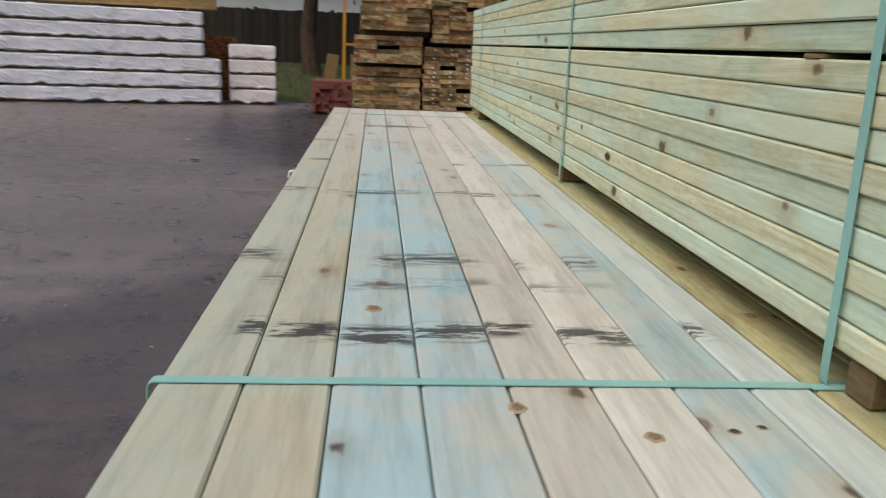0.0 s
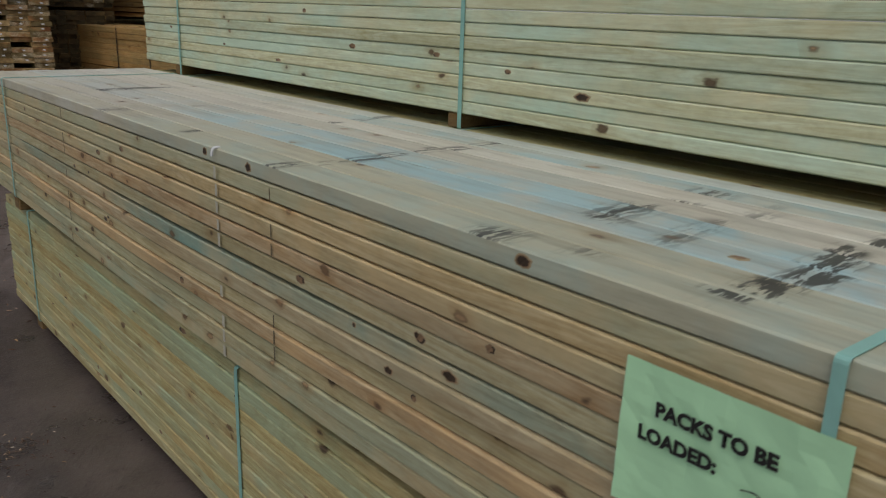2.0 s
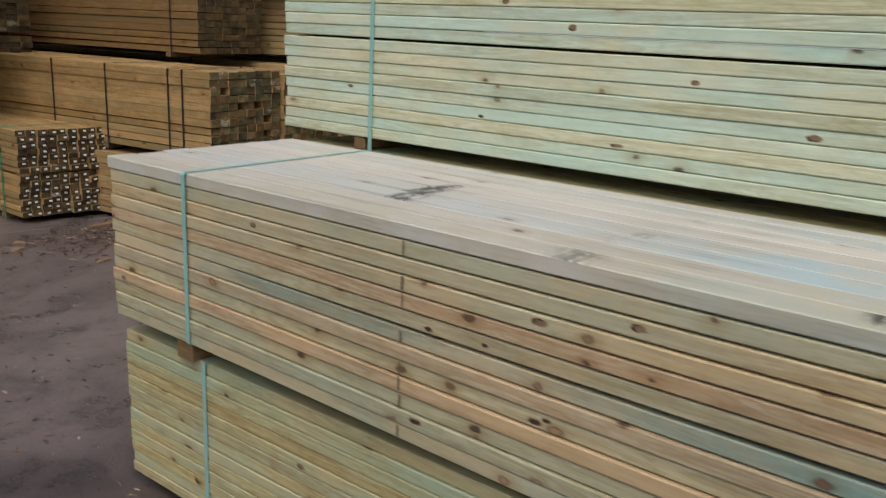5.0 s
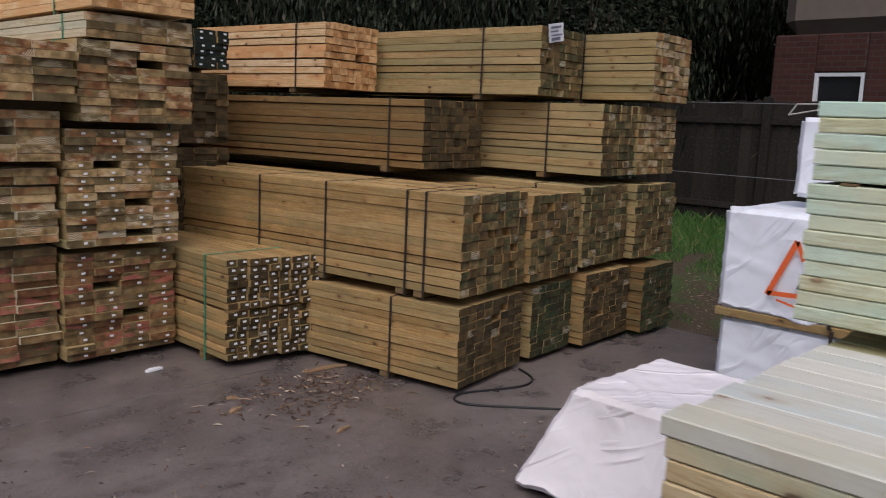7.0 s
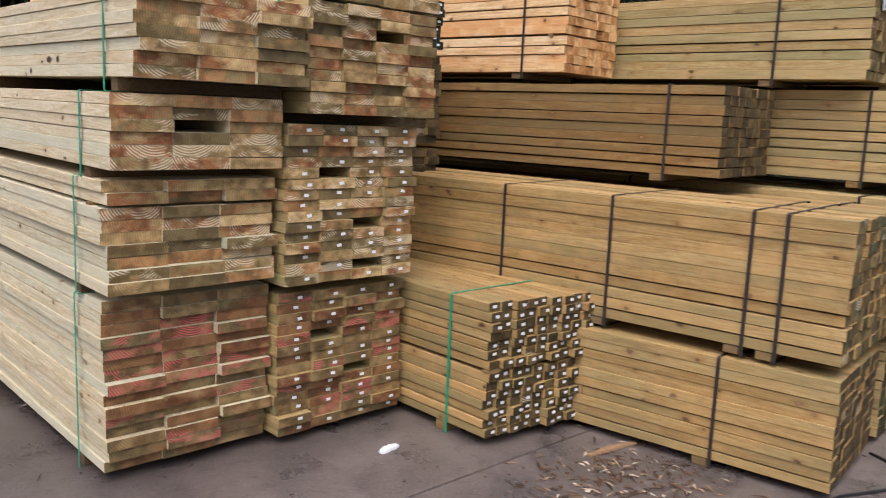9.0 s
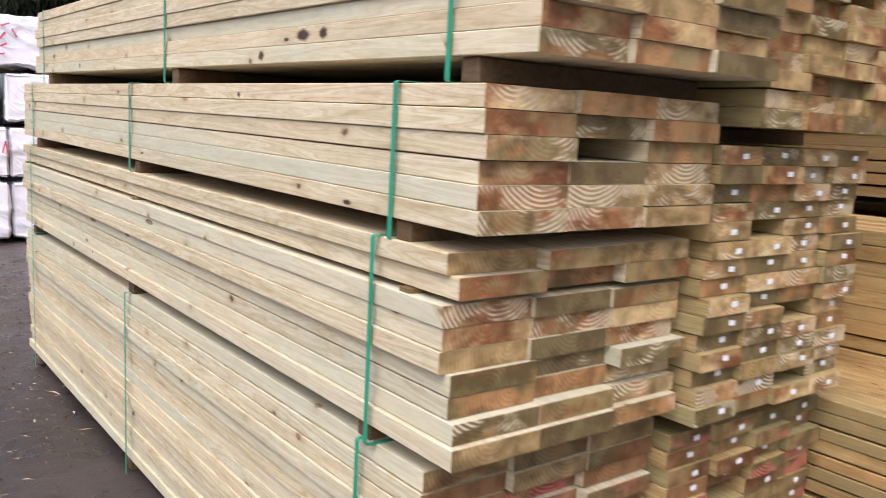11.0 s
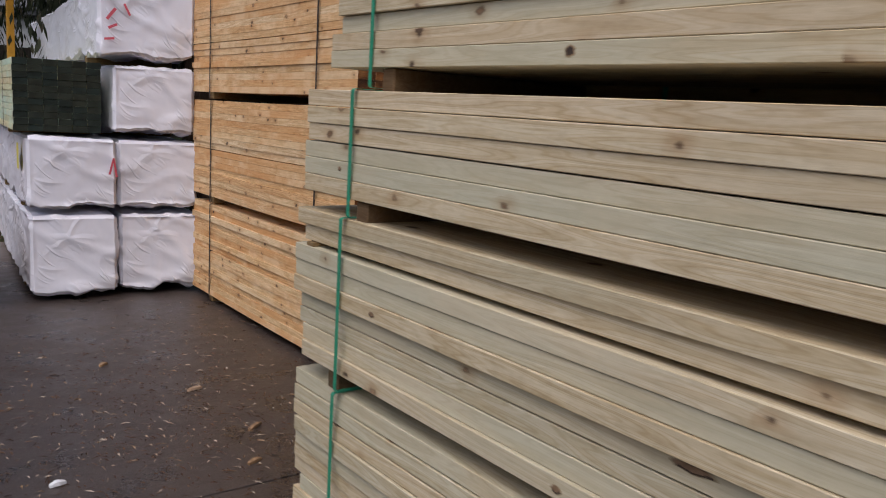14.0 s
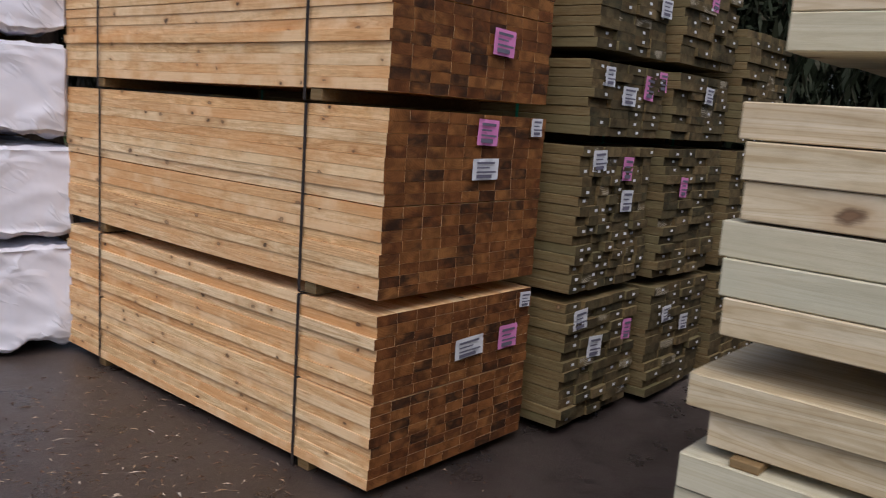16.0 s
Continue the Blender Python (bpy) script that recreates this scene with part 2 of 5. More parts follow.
MAT["side_blue"] = wood("blue_streaked_pine", [(0.44, 0.41, 0.28), (0.42, 0.40, 0.29)], (0.13, 0.28, 0.27), 0.8, 0.8, 0.35, patch=((0.47, 0.37, 0.22), 0.9), blots=(2.0, 0.45), tone=1.18)
MAT["side_warm"] = wood("orange_treated_pine", [(0.45, 0.36, 0.235), (0.48, 0.385, 0.255), (0.43, 0.365, 0.25)], (0.33, 0.36, 0.26), 0.5, 0.95, 0.4, patch=((0.52, 0.36, 0.19), 0.5), tone=1.18)
MAT["side"] = wood("dusty_treated_pine", [(0.43, 0.395, 0.25), (0.50, 0.45, 0.29), (0.39, 0.395, 0.28), (0.52, 0.43, 0.265), (0.37, 0.365, 0.25)],
                   (0.31, 0.355, 0.265), 0.5, 1.0, 0.4, ringtone=(0.72, 0.62, 0.46), patch=((0.50, 0.355, 0.19), 0.4), blots=(3.0, 1.2), tone=1.18)
MAT["lower"] = wood("yellow_green_treated_pine", [(0.47, 0.425, 0.225), (0.43, 0.43, 0.25), (0.51, 0.45, 0.24), (0.40, 0.425, 0.28), (0.49, 0.40, 0.22)],
                    (0.28, 0.41, 0.31), 0.45, 0.95, 0.25, patch=((0.50, 0.36, 0.17), 0.4), blots=(3.0, 1.2), tone=1.17)
MAT["green"] = wood("pale_green_treated_pine", [(0.59, 0.61, 0.435), (0.54, 0.61, 0.48), (0.63, 0.62, 0.445), (0.50, 0.60, 0.49), (0.61, 0.58, 0.415)],
                    (0.42, 0.61, 0.54), 0.6, 0.55, 0.2, ringtone=(0.74, 0.66, 0.48), patch=((0.60, 0.53, 0.34), 0.4), blots=(3.0, 1.2), tone=1.17)
MAT["sleeper"] = wood("fresh_treated_pine", CREAM, (0.49, 0.49, 0.375), 0.55, 0.42, 0.14, ringtone=(0.72, 0.63, 0.49), patch=((0.63, 0.51, 0.35), 0.25), rings_on=0.55, streak=0.3, mottle=0.28)
MAT["brown"] = wood("damp_brown_pine", [(0.39, 0.265, 0.11), (0.48, 0.335, 0.145), (0.33, 0.225, 0.098), (0.53, 0.375, 0.17), (0.43, 0.30, 0.13)],
                    (0.22, 0.18, 0.082), 0.6, 0.9, 0.4, patch=((0.50, 0.30, 0.12), 0.45), blots=(3.0, 1.4))
# The brown pine at lower tones; shade inside the stack is in its colour.
MAT["brown_shaded"] = wood("shaded_brown_pine", [(0.25, 0.16, 0.064), (0.31, 0.20, 0.082), (0.21, 0.135, 0.056), (0.34, 0.225, 0.093)], (0.14, 0.11, 0.05), 0.6, 0.8, 0.4, blots=(3.0, 1.2))
MAT["olive"] = wood("olive_treated_pine", [(0.42, 0.325, 0.155), (0.48, 0.37, 0.185), (0.36, 0.30, 0.145), (0.51, 0.38, 0.185)],
                    (0.23, 0.23, 0.115), 0.45, 0.7, 0.35, patch=((0.46, 0.32, 0.15), 0.4))
MAT["orange"] = wood("untreated_orange_pine", [(0.84, 0.60, 0.33), (0.85, 0.67, 0.42), (0.77, 0.48, 0.23), (0.85, 0.69, 0.46), (0.82, 0.54, 0.27)], (0.62, 0.31, 0.115), 0.65, 1.0, 0.15, patch=((0.85, 0.66, 0.41), 0.5), blots=(3.0, 1.3), rings_on=0.55)
MAT["end_cream"] = end_grain("sawn_ends_mixed", [(0.47, 0.32, 0.145), (0.24, 0.165, 0.07), (0.60, 0.43, 0.21), (0.26, 0.105, 0.042), (0.28, 0.215, 0.097), (0.43, 0.225, 0.095), (0.19, 0.14, 0.06), (0.18, 0.135, 0.063)], 0.5, paint=(0.64, 0.53, 0.36), rough=0.42)
MAT["end_red"] = end_grain("sawn_ends_with_red_paint", [(0.28, 0.19, 0.086), (0.14, 0.10, 0.048), (0.33, 0.23, 0.107), (0.17, 0.072, 0.034), (0.17, 0.14, 0.067), (0.24, 0.127, 0.058)], 0.25, paint=(0.55, 0.13, 0.12), rough=0.42)
MAT["end_moss"] = end_grain("mossy_ends", [(0.11, 0.085, 0.037), (0.20, 0.14, 0.06), (0.07, 0.075, 0.034), (0.27, 0.19, 0.083), (0.10, 0.10, 0.046), (0.065, 0.05, 0.025), (0.16, 0.105, 0.044)], 0.10)
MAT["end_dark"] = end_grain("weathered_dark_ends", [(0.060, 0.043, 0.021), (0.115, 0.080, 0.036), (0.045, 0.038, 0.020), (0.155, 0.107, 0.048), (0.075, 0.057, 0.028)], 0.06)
# Weathered ends whose tones also hold the shade between the tagged stacks.
MAT["end_olive"] = end_grain("weathered_shaded_olive_ends", [(0.085, 0.066, 0.034), (0.16, 0.12, 0.058), (0.062, 0.055, 0.03), (0.20, 0.145, 0.07), (0.11, 0.088, 0.044)], 0.06)
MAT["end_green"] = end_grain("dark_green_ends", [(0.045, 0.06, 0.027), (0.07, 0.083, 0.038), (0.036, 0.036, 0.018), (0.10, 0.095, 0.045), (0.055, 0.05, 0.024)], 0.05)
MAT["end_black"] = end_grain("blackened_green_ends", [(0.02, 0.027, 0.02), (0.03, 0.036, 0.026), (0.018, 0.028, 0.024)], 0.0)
MAT["end_brown"] = end_grain("stained_brown_ends", [(0.16, 0.058, 0.018), (0.24, 0.095, 0.028), (0.11, 0.042, 0.015), (0.31, 0.135, 0.04), (0.18, 0.064, 0.019), (0.05, 0.024, 0.012), (0.27, 0.11, 0.032)], 0.0)
MAT["end_orange"] = end_grain("orange_pine_ends", [(0.66, 0.38, 0.16), (0.50, 0.25, 0.09), (0.72, 0.45, 0.21)], 0.0)
# Olive pine in lower tones: shade from the neighbouring stacks is in the colour.
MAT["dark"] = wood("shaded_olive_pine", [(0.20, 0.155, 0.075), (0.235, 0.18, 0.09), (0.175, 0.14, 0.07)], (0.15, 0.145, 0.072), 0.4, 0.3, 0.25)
MAT["strap_blue"] = plain("blue_green_strap", (0.27, 0.50, 0.455), 0.35, vary=0.15)
MAT["strap_green"] = plain("green_strap", (0.03, 0.27, 0.155), 0.35, vary=0.2)
MAT["strap_black"] = plain("dark_strap", (0.03, 0.021, 0.017), 0.65, vary=0.3)
MAT["bearer"] = wood("rough_bearer", [(0.22, 0.15, 0.07), (0.27, 0.19, 0.09), (0.20, 0.16, 0.09)], None, 0, 0.2, 0.3)


# Same rough bearer wood, with the shade of the gaps put into its tones.
MAT["bearer_shaded"] = wood("shaded_rough_bearer", [(0.12, 0.08, 0.042), (0.15, 0.10, 0.055), (0.10, 0.075, 0.045)], None, 0, 0.2, 0.3)


def plastic(name, color, rough=0.42):
    """Taut plastic sheet: a few long slanting folds, soft waves and a little dust."""
    n = Nodes(name)
    obj = n.add("TexCoord", out=3)
    warp = n.vmath("ADD", obj, n.vmath("MULTIPLY", n.noise(obj, 1.6, 1.0, out=1), (0.22, 0.22, 0.22)))
    x, y, z = (n.add("SeparateXYZ", out=k, i0=warp) for k in range(3))
    along = n.math("ADD", x, y)
    folds = None
    for slope, gap in ((1.0, 0.35), (-0.8, 0.42), (0.25, 0.5)):
        line = n.math("ADD", z, n.math("MULTIPLY", along, slope))
        cross = n.math("SUBTRACT", along, n.math("MULTIPLY", z, slope))
        v = n.noise(n.add("CombineXYZ", i0=n.math("MULTIPLY", line, 1.5 / gap), i1=n.math("MULTIPLY", cross, 0.7), i2=gap * 9), 1.0, 2.0)
        ridge = n.ramp(n.math("ABSOLUTE", n.math("SUBTRACT", v, 0.5)), [(0.0, 1.0), (0.05, 0.0)])
        here = n.ramp(n.noise(obj, 2.2 + slope, 1.0), [(0.48, 0.0), (0.62, 1.0)])
        ridge = n.math("MULTIPLY", ridge, here)
        folds = ridge if folds is None else n.math("MAXIMUM", folds, ridge)
    dust = n.noise(obj, 3.0, 5.0, 0.6)
    col = n.mix(n.ramp(dust, [(0.50, 0.0), (0.75, 0.30)]), color, (0.36, 0.31, 0.27))
    n.bump(n.math("ADD", n.math("MULTIPLY", folds, 1.3), n.math("MULTIPLY", n.noise(obj, 6.0, 2.0), 1.0)), 0.6, 0.011)
    return n.done(col, rough, spec=0.45)


MAT["wrap_bright"] = plastic("clean_white_plastic", (0.80, 0.81, 0.86))
MAT["wrap"] = plastic("white_plastic_wrap", (0.70, 0.70, 0.78))
MAT["wrap_pink"] = plastic("dusty_plastic_wrap", (0.80, 0.74, 0.74))
MAT["white"] = plain("white_label", (0.72, 0.72, 0.74), 0.6, vary=0.08)
MAT["pink"] = plain("pink_label", (0.72, 0.25, 0.52), 0.6, vary=0.08)
MAT["ink_grey"] = plain("printed_ink", (0.16, 0.15, 0.2), 0.6)
MAT["ink"] = plain("black_ink", (0.02, 0.02, 0.02), 0.6)
MAT["paper"] = plain("green_paper", (0.45, 0.74, 0.47), 0.75, grain=12, vary=0.08, bump=0.3)
MAT["red"] = plain("red_pine", (0.22, 0.07, 0.05), 0.7, vary=0.4)
MAT["rail_grey"] = wood("weathered_fence", [(0.02, 0.018, 0.015), (0.036, 0.032, 0.026), (0.016, 0.014, 0.012), (0.045, 0.04, 0.033)], None, 0, 0.2, 0.5)


# ---- helpers for building ----
def mesh_of(name, verts, faces, mats=(), idx=None):
    me = bpy.data.meshes.new(name)
    me.from_pydata(verts, [], faces)
    for m in mats:
        me.materials.append(m)
    if idx:
        for p, i in zip(me.polygons, idx):
            p.material_index = i
    return me


def box_mesh(name, w, d, h, mat, ease=0.08):
    """A box on its base, centred in x and y, with a small chamfer."""
    bm = bmesh.new()
    bmesh.ops.create_cube(bm, size=1.0)
    bmesh.ops.scale(bm, vec=(w, d, h), verts=bm.verts)
    bmesh.ops.translate(bm, vec=(0, 0, h / 2), verts=bm.verts)
    c = min(w, d, h) * ease
    bmesh.ops.bevel(bm, geom=list(bm.edges), offset=c, segments=1, affect="EDGES", clamp_overlap=True)
    me = bpy.data.meshes.new(name)
    bm.to_mesh(me)
    bm.free()
    me.materials.append(mat)
    return me


def child(name, me, parent, x=0, y=0, z=0, rx=0, ry=0, rz=0, label=""):
    ob = new(name, me)
    ob.parent = parent
    ob.matrix_basis = pose(x, y, z, rx, ry, rz)
    return tagged(ob, label)


def empty(name, m, label, category, group="", kind=""):
    ob = new(name)
    ob.empty_display_size = 0.1
    ob.matrix_basis = m
    return tagged(ob, label, category, group, kind)


BOARDS = {}


def board_mesh(w, t, length, side, end, ease=0.003, bow=0.0):
    """A sawn board, centred, eased along its long edges, with its ends in a material of their own; bow: how far its middle sags."""
    key = (round(w, 4), round(t, 4), round(length, 2), side.name, end.name, ease, round(bow, 4))
    if key not in BOARDS:
        e = min(ease, t * 0.085)
        a, b = w / 2, t / 2
        ring = [(-a + e, -b), (a - e, -b), (a, -b + e), (a, b - e), (a - e, b), (-a + e, b), (-a, b - e), (-a, -b + e)]
        n = 14 if abs(bow) > 0.0002 else 1
        v = [(x, (k / n - 0.5) * length, z - bow * math.sin(math.pi * k / n) ** 2) for k in range(n + 1) for x, z in ring]
        f = [(k * 8 + i, k * 8 + (i + 1) % 8, k * 8 + 8 + (i + 1) % 8, k * 8 + 8 + i)[::-1] for k in range(n) for i in range(8)]
        f += [tuple(range(8)), tuple(range(n * 8 + 7, n * 8 - 1, -1))]
        BOARDS[key] = mesh_of("board", v, f, (side, end), [0] * 8 * n + [1, 1])
    return BOARDS[key]


def strap_mesh(w, h, mat, wide=0.016, thick=0.0012):
    """A flat band drawn round a w by h bundle; its origin is at the bundle's lower left corner."""
    r = 0.006
    path = []
    for cx, cz, a0 in ((r, r, 180), (w - r, r, 270), (w - r, h - r, 0), (r, h - r, 90)):
        for k in range(4):
            a = radians(a0 + k * 30)
            path.append((cx, cz, math.cos(a), math.sin(a)))
    v, f = [], []
    n = len(path)
    for cx, cz, dx, dz in path:
        for rad in (r + 0.0008, r + 0.0008 + thick):
            for y in (-wide / 2, wide / 2):
                v.append((cx + dx * rad, y, cz + dz * rad))
    for i in range(n):
        a, b = i * 4, ((i + 1) % n) * 4
        f += [(a, b, b + 1, a + 1), (a + 2, a + 3, b + 3, b + 2), (a, a + 2, b + 2, b), (a + 1, b + 1, b + 3, a + 3)]
    return mesh_of("strap", v, f, (mat,))


def timber_pack(label, x, y, z, length, cols, rows, bw, bt, side, end, rot=0.0, straps=(), strap_mat=None, bearers=(), bh=0.045,
                end_jit=0.004, side_jit=0.0015, missing=0.0, gap=0.0011, fillets=(), fillet=0.012, sticks=(0.02, 0.5, 0.98), bearer_wide=0.07, group="", strap_low=True, seed=1, bearer_mat="bearer",
                capped=0.0, strap_wide=0.016, pick=None, slant=0.0, loose=0.0, xgap=0.0006, uneven=0.0, ease=0.003, rise=0.0, bow=None, widths=None, askew=0.0):
    """A strapped pack of sawn boards. (x, y, z): its near left corner on its support; boards run along local +y; bearers lie under it.
    rise: how much higher its far end lies; bow(j): the sag of layer j; widths: of the boards of a layer; askew: layers pushed out at the ends."""
    rng = random.Random(seed * 7919 + rows * 31 + cols)
    pack = empty("timber_pack", pose(x, y, z, math.degrees(math.atan2(rise, length)), 0, rot), label, "timber pack", group)
    base = bh
    widths = widths or [bw] * cols
    lefts = [sum(widths[:i]) + xgap * i for i in range(cols)]
    wide = sum(widths) + xgap * cols
    for j in range(rows):
        if loose and j and rng.random() < 0.3:
            base += loose
        if j in fillets:
            for u in sticks:
                child("spacer", box_mesh("spacer", wide + 0.004, 0.036, fillet - 0.0012, MAT["bearer"]), pack, wide / 2, length * u, base + j * (bt + gap) - 0.0002)
            # Added inner strip, not a real stick: it stops light showing through the gap.
            child("spacer", box_mesh("spacer", wide * 0.8, length * 0.97, fillet - 0.0024, MAT["bearer"]), pack, wide / 2, length / 2, base + j * (bt + gap) + 0.0004)
            base += fillet
        row_shift = rng.uniform(-side_jit, side_jit) * 2
        row_push = rng.uniform(-askew, askew)
        sag = bow(j) if bow else 0.0
        for i in range(cols):
            inner = 0 < i < cols - 1 and 0 < j < rows - 1
            if inner and missing and rng.random() < missing:
                continue
            thin = bt * rng.choice((0.0, 0.0, 0.4, 1.0)) * uneven
            m = board_mesh(widths[i] - 0.0008 - (0.0008 if pick else 0), bt - thin, length, pick(i, rows - 1 - j) if pick else side, end, ease, sag)
            dy = rng.uniform(-end_jit, end_jit) + slant * i + row_push
            plank = child("board", m, pack, lefts[i] + (widths[i] + xgap) / 2 + row_shift, length / 2 + dy, base + (j + 0.5) * (bt + gap) - thin / 2, rz=rng.uniform(-0.02, 0.02))
            if capped and rng.random() < capped:
                child("end_tag", TAG, plank, 0.12 * bw + rng.uniform(-0.011, 0.011), -length / 2 - 0.0012, -0.006 + rng.uniform(-0.004, 0.004), ry=rng.uniform(-6, 6))
    high = base + rows * (bt + gap)
    low = 0.0 if strap_low else bh
    so = 2 * side_jit + 0.0008
    for s in straps:
        child("strap", strap_mesh(wide + 2 * so, high - low, strap_mat, strap_wide), pack, -so, s, low)
    for b in bearers:
        drop = rise * b / length
        child("bearer", box_mesh("bearer", wide - 0.012, bearer_wide, bh + drop - 0.0015, MAT[bearer_mat]), pack, wide / 2, b, -drop)
    return pack


TAG = box_mesh("end_tag", 0.023, 0.002, 0.013, MAT["white"])


# ---- ground ----
def ground_sheet():
    """Earth and grass round the yard, one sheet to the horizon, rising to a bank behind it."""
    xs = [-900, -200, -60, -30, -20] + [-14 + i * 1.0 for i in range(40)] + [30, 60, 200, 900]
    ys = [-900, -200, -60, -20] + [-8 + i * 1.0 for i in range(50)] + [60, 200, 900]
    v, f = [], []
    for y in ys:
        for x in xs:
            rise = max(0.0, min(1.0, (y - 21) / 10)) * 0.7
            rise += max(0.0, min(1.0, (x - 5.2) / 6)) * 0.12
            z = -0.03 + rise + (noise.noise((x * 0.7, y * 0.7, 0)) * 0.04 if rise > 0.01 else 0)
            v.append((x, y, z))
    w = len(xs)
    for j in range(len(ys) - 1):
        for i in range(w - 1):
            f.append((j * w + i, j * w + i + 1, (j + 1) * w + i + 1, (j + 1) * w + i))
    n = Nodes("earth_and_grass")
    pos = n.add("NewGeometry", out=0)
    a = n.noise(pos, 1.1, 4.0)
    b = n.noise(pos, 30.0, 5.0)
    col = n.mix(n.ramp(a, [(0.50, 0.0), (0.60, 1.0)]), (0.095, 0.070, 0.050), (0.07, 0.11, 0.035))
    col = n.mix(n.ramp(b, [(0.35, 0.6), (0.7, 0.0)]), col, (0.03, 0.03, 0.015))
    n.bump(b, 0.8, 0.03)
    return tagged(new("ground", mesh_of("ground", v, f, (n.done(col, 0.95, spec=0.1),))), "earth and rough grass round the yard", "ground", kind="structure")


ground_sheet()


def asphalt(name, spec):
    """Worn, grimy asphalt; shade and moisture beside the stacks painted in, paler elsewhere."""
    n = Nodes(name)
    pos = n.add("NewGeometry", out=0)
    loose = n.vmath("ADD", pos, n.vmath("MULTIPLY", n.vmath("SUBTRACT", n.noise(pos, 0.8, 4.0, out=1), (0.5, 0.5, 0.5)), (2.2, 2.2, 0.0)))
    # Dark ellipses beside the stacks: shade and moisture put into the colour.
    damp_shade = None
    for cx, cy, rx, ry, darkened in ((0.6, 14.5, 3.6, 5.6, 1.0), (-0.6, 3.7, 1.4, 2.6, 0.65)):
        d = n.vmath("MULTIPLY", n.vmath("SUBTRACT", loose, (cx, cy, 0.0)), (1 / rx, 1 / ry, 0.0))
        d = n.ramp(n.add("VectorMath", out=1, props={"operation": "LENGTH"}, i0=d), [(0.7, darkened), (1.0, 0.0)])
        damp_shade = d if damp_shade is None else n.math("MAXIMUM", damp_shade, d)
    big = n.noise(pos, 0.45, 4.0)
    mid = n.noise(pos, 3.0, 5.0, 0.65)
    grit = n.noise(pos, 60.0, 4.0, 0.75)
    col = n.ramp(big, [(0.36, (0.112, 0.087, 0.078)), (0.52, (0.160, 0.127, 0.114)), (0.66, (0.205, 0.167, 0.15))])
    col = n.mix(n.ramp(mid, [(0.40, 0.5), (0.56, 0.0)]), col, (0.036, 0.031, 0.033))
    small = n.noise(pos, 14.0, 5.0, 0.7)
    col = n.mix(n.ramp(small, [(0.52, 0.0), (0.64, 0.45)]), col, (0.024, 0.021, 0.022))
    col = n.mix(n.ramp(small, [(0.38, 0.6), (0.46, 0.0)]), col, (0.15, 0.13, 0.125))
    col = n.mix(n.ramp(grit, [(0.53, 0.0), (0.64, 0.75)]), col, (0.19, 0.17, 0.16))
    soil = n.noise(pos, 0.9, 5.0, 0.7)
    col = n.mix(n.ramp(soil, [(0.55, 0.0), (0.70, 0.45)]), col, (0.06, 0.038, 0.028))
    col = n.mix(damp_shade, col, n.mix(1.0, col, (0.33, 0.31, 0.30), "MULTIPLY"))
    n.bump(n.math("ADD", grit, n.math("MULTIPLY", small, 1.0)), 0.6, 0.004)
    return n.done(col, n.ramp(mid, [(0.4, 0.27), (0.6, 0.46)]), spec=spec)


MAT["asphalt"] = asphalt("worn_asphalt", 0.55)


def slab(name, x0, x1, y0, y1):
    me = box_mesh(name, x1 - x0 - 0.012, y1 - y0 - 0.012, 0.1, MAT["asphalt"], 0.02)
    ob = new(name, me)
    ob.matrix_basis = pose((x0 + x1) / 2, (y0 + y1) / 2, -0.1)
    return ob


yard = empty("pavement", pose(0, 0, 0), "dark worn asphalt yard with joints and grime", "pavement", kind="structure")
for x0, x1 in ((-26, -12), (-12, -4.5), (-4.5, 4.85)):
    for y0, y1 in ((-14, 0), (0, 8.78), (8.78, 14.2), (14.2, 20.5)):
        s = slab("paving_slab", x0, x1, y0, y1)
        s.parent = yard

# ---- packs: the long pair beside the start of the walk ----
G = "packs of treated framing"
TWO = dict(gap=0.0017, strap_mat=MAT["strap_blue"], strap_low=False, group=G)


def framing(i, down):
    """Which board goes where in the weathered pack: down counts the layers from the top."""
    if down == 0:
        return MAT[DECK[i]]
    return MAT[{6: "side_blue", 7: "side_warm", 4: "side_warm", 9: "side_warm"}.get(down, "side")]


LOWER = timber_pack("pack of yellow-green treated pine on bearers", 0.112, 1.08, 0, 4.2, 8, 13, 0.0896, 0.0364, MAT["lower"], MAT["end_cream"], -0.1,
            straps=(0.4, 1.85, 3.80), bearers=(0.45, 3.85), bh=0.05, seed=1, **TWO)
WEATHERED = timber_pack("weathered treated pine pack with blue-tinted stained top boards", 0.086, 1.07, 0.5465, 4.2, 8, 13, 0.0896, 0.0361, MAT["side"], MAT["end_cream"], 0.0,
            straps=(0.41, 3.83), bearers=(0.35, 3.87), bh=0.062, seed=2, pick=framing, side_jit=0.0022, end_jit=0.009,
            bow=lambda j: 0.030 - 0.0012 * j if j < 7 else 0.0028 * (12 - j), widths=[0.0895, 0.0925, 0.095, 0.0945, 0.092, 0.0925, 0.087, 0.0715], **TWO)
timber_pack("pack of yellow-green treated pine on bearers", 0.835, 1.07, 0, 4.2, 8, 13, 0.0896, 0.0364, MAT["lower"], MAT["end_cream"], 0.0,
            straps=(0.4, 3.77), bearers=(0.6, 2.0, 3.82), bh=0.05, seed=3, **TWO)
timber_pack("pack of yellowish treated pine on bearers", 0.822, 1.07, 0.546, 4.2, 8, 13, 0.0896, 0.0361, MAT["lower"], MAT["end_cream"], 0.0,
            straps=(0.43, 3.77), bearers=(0.6, 2.0, 3.82), bh=0.052, seed=4, **TWO)
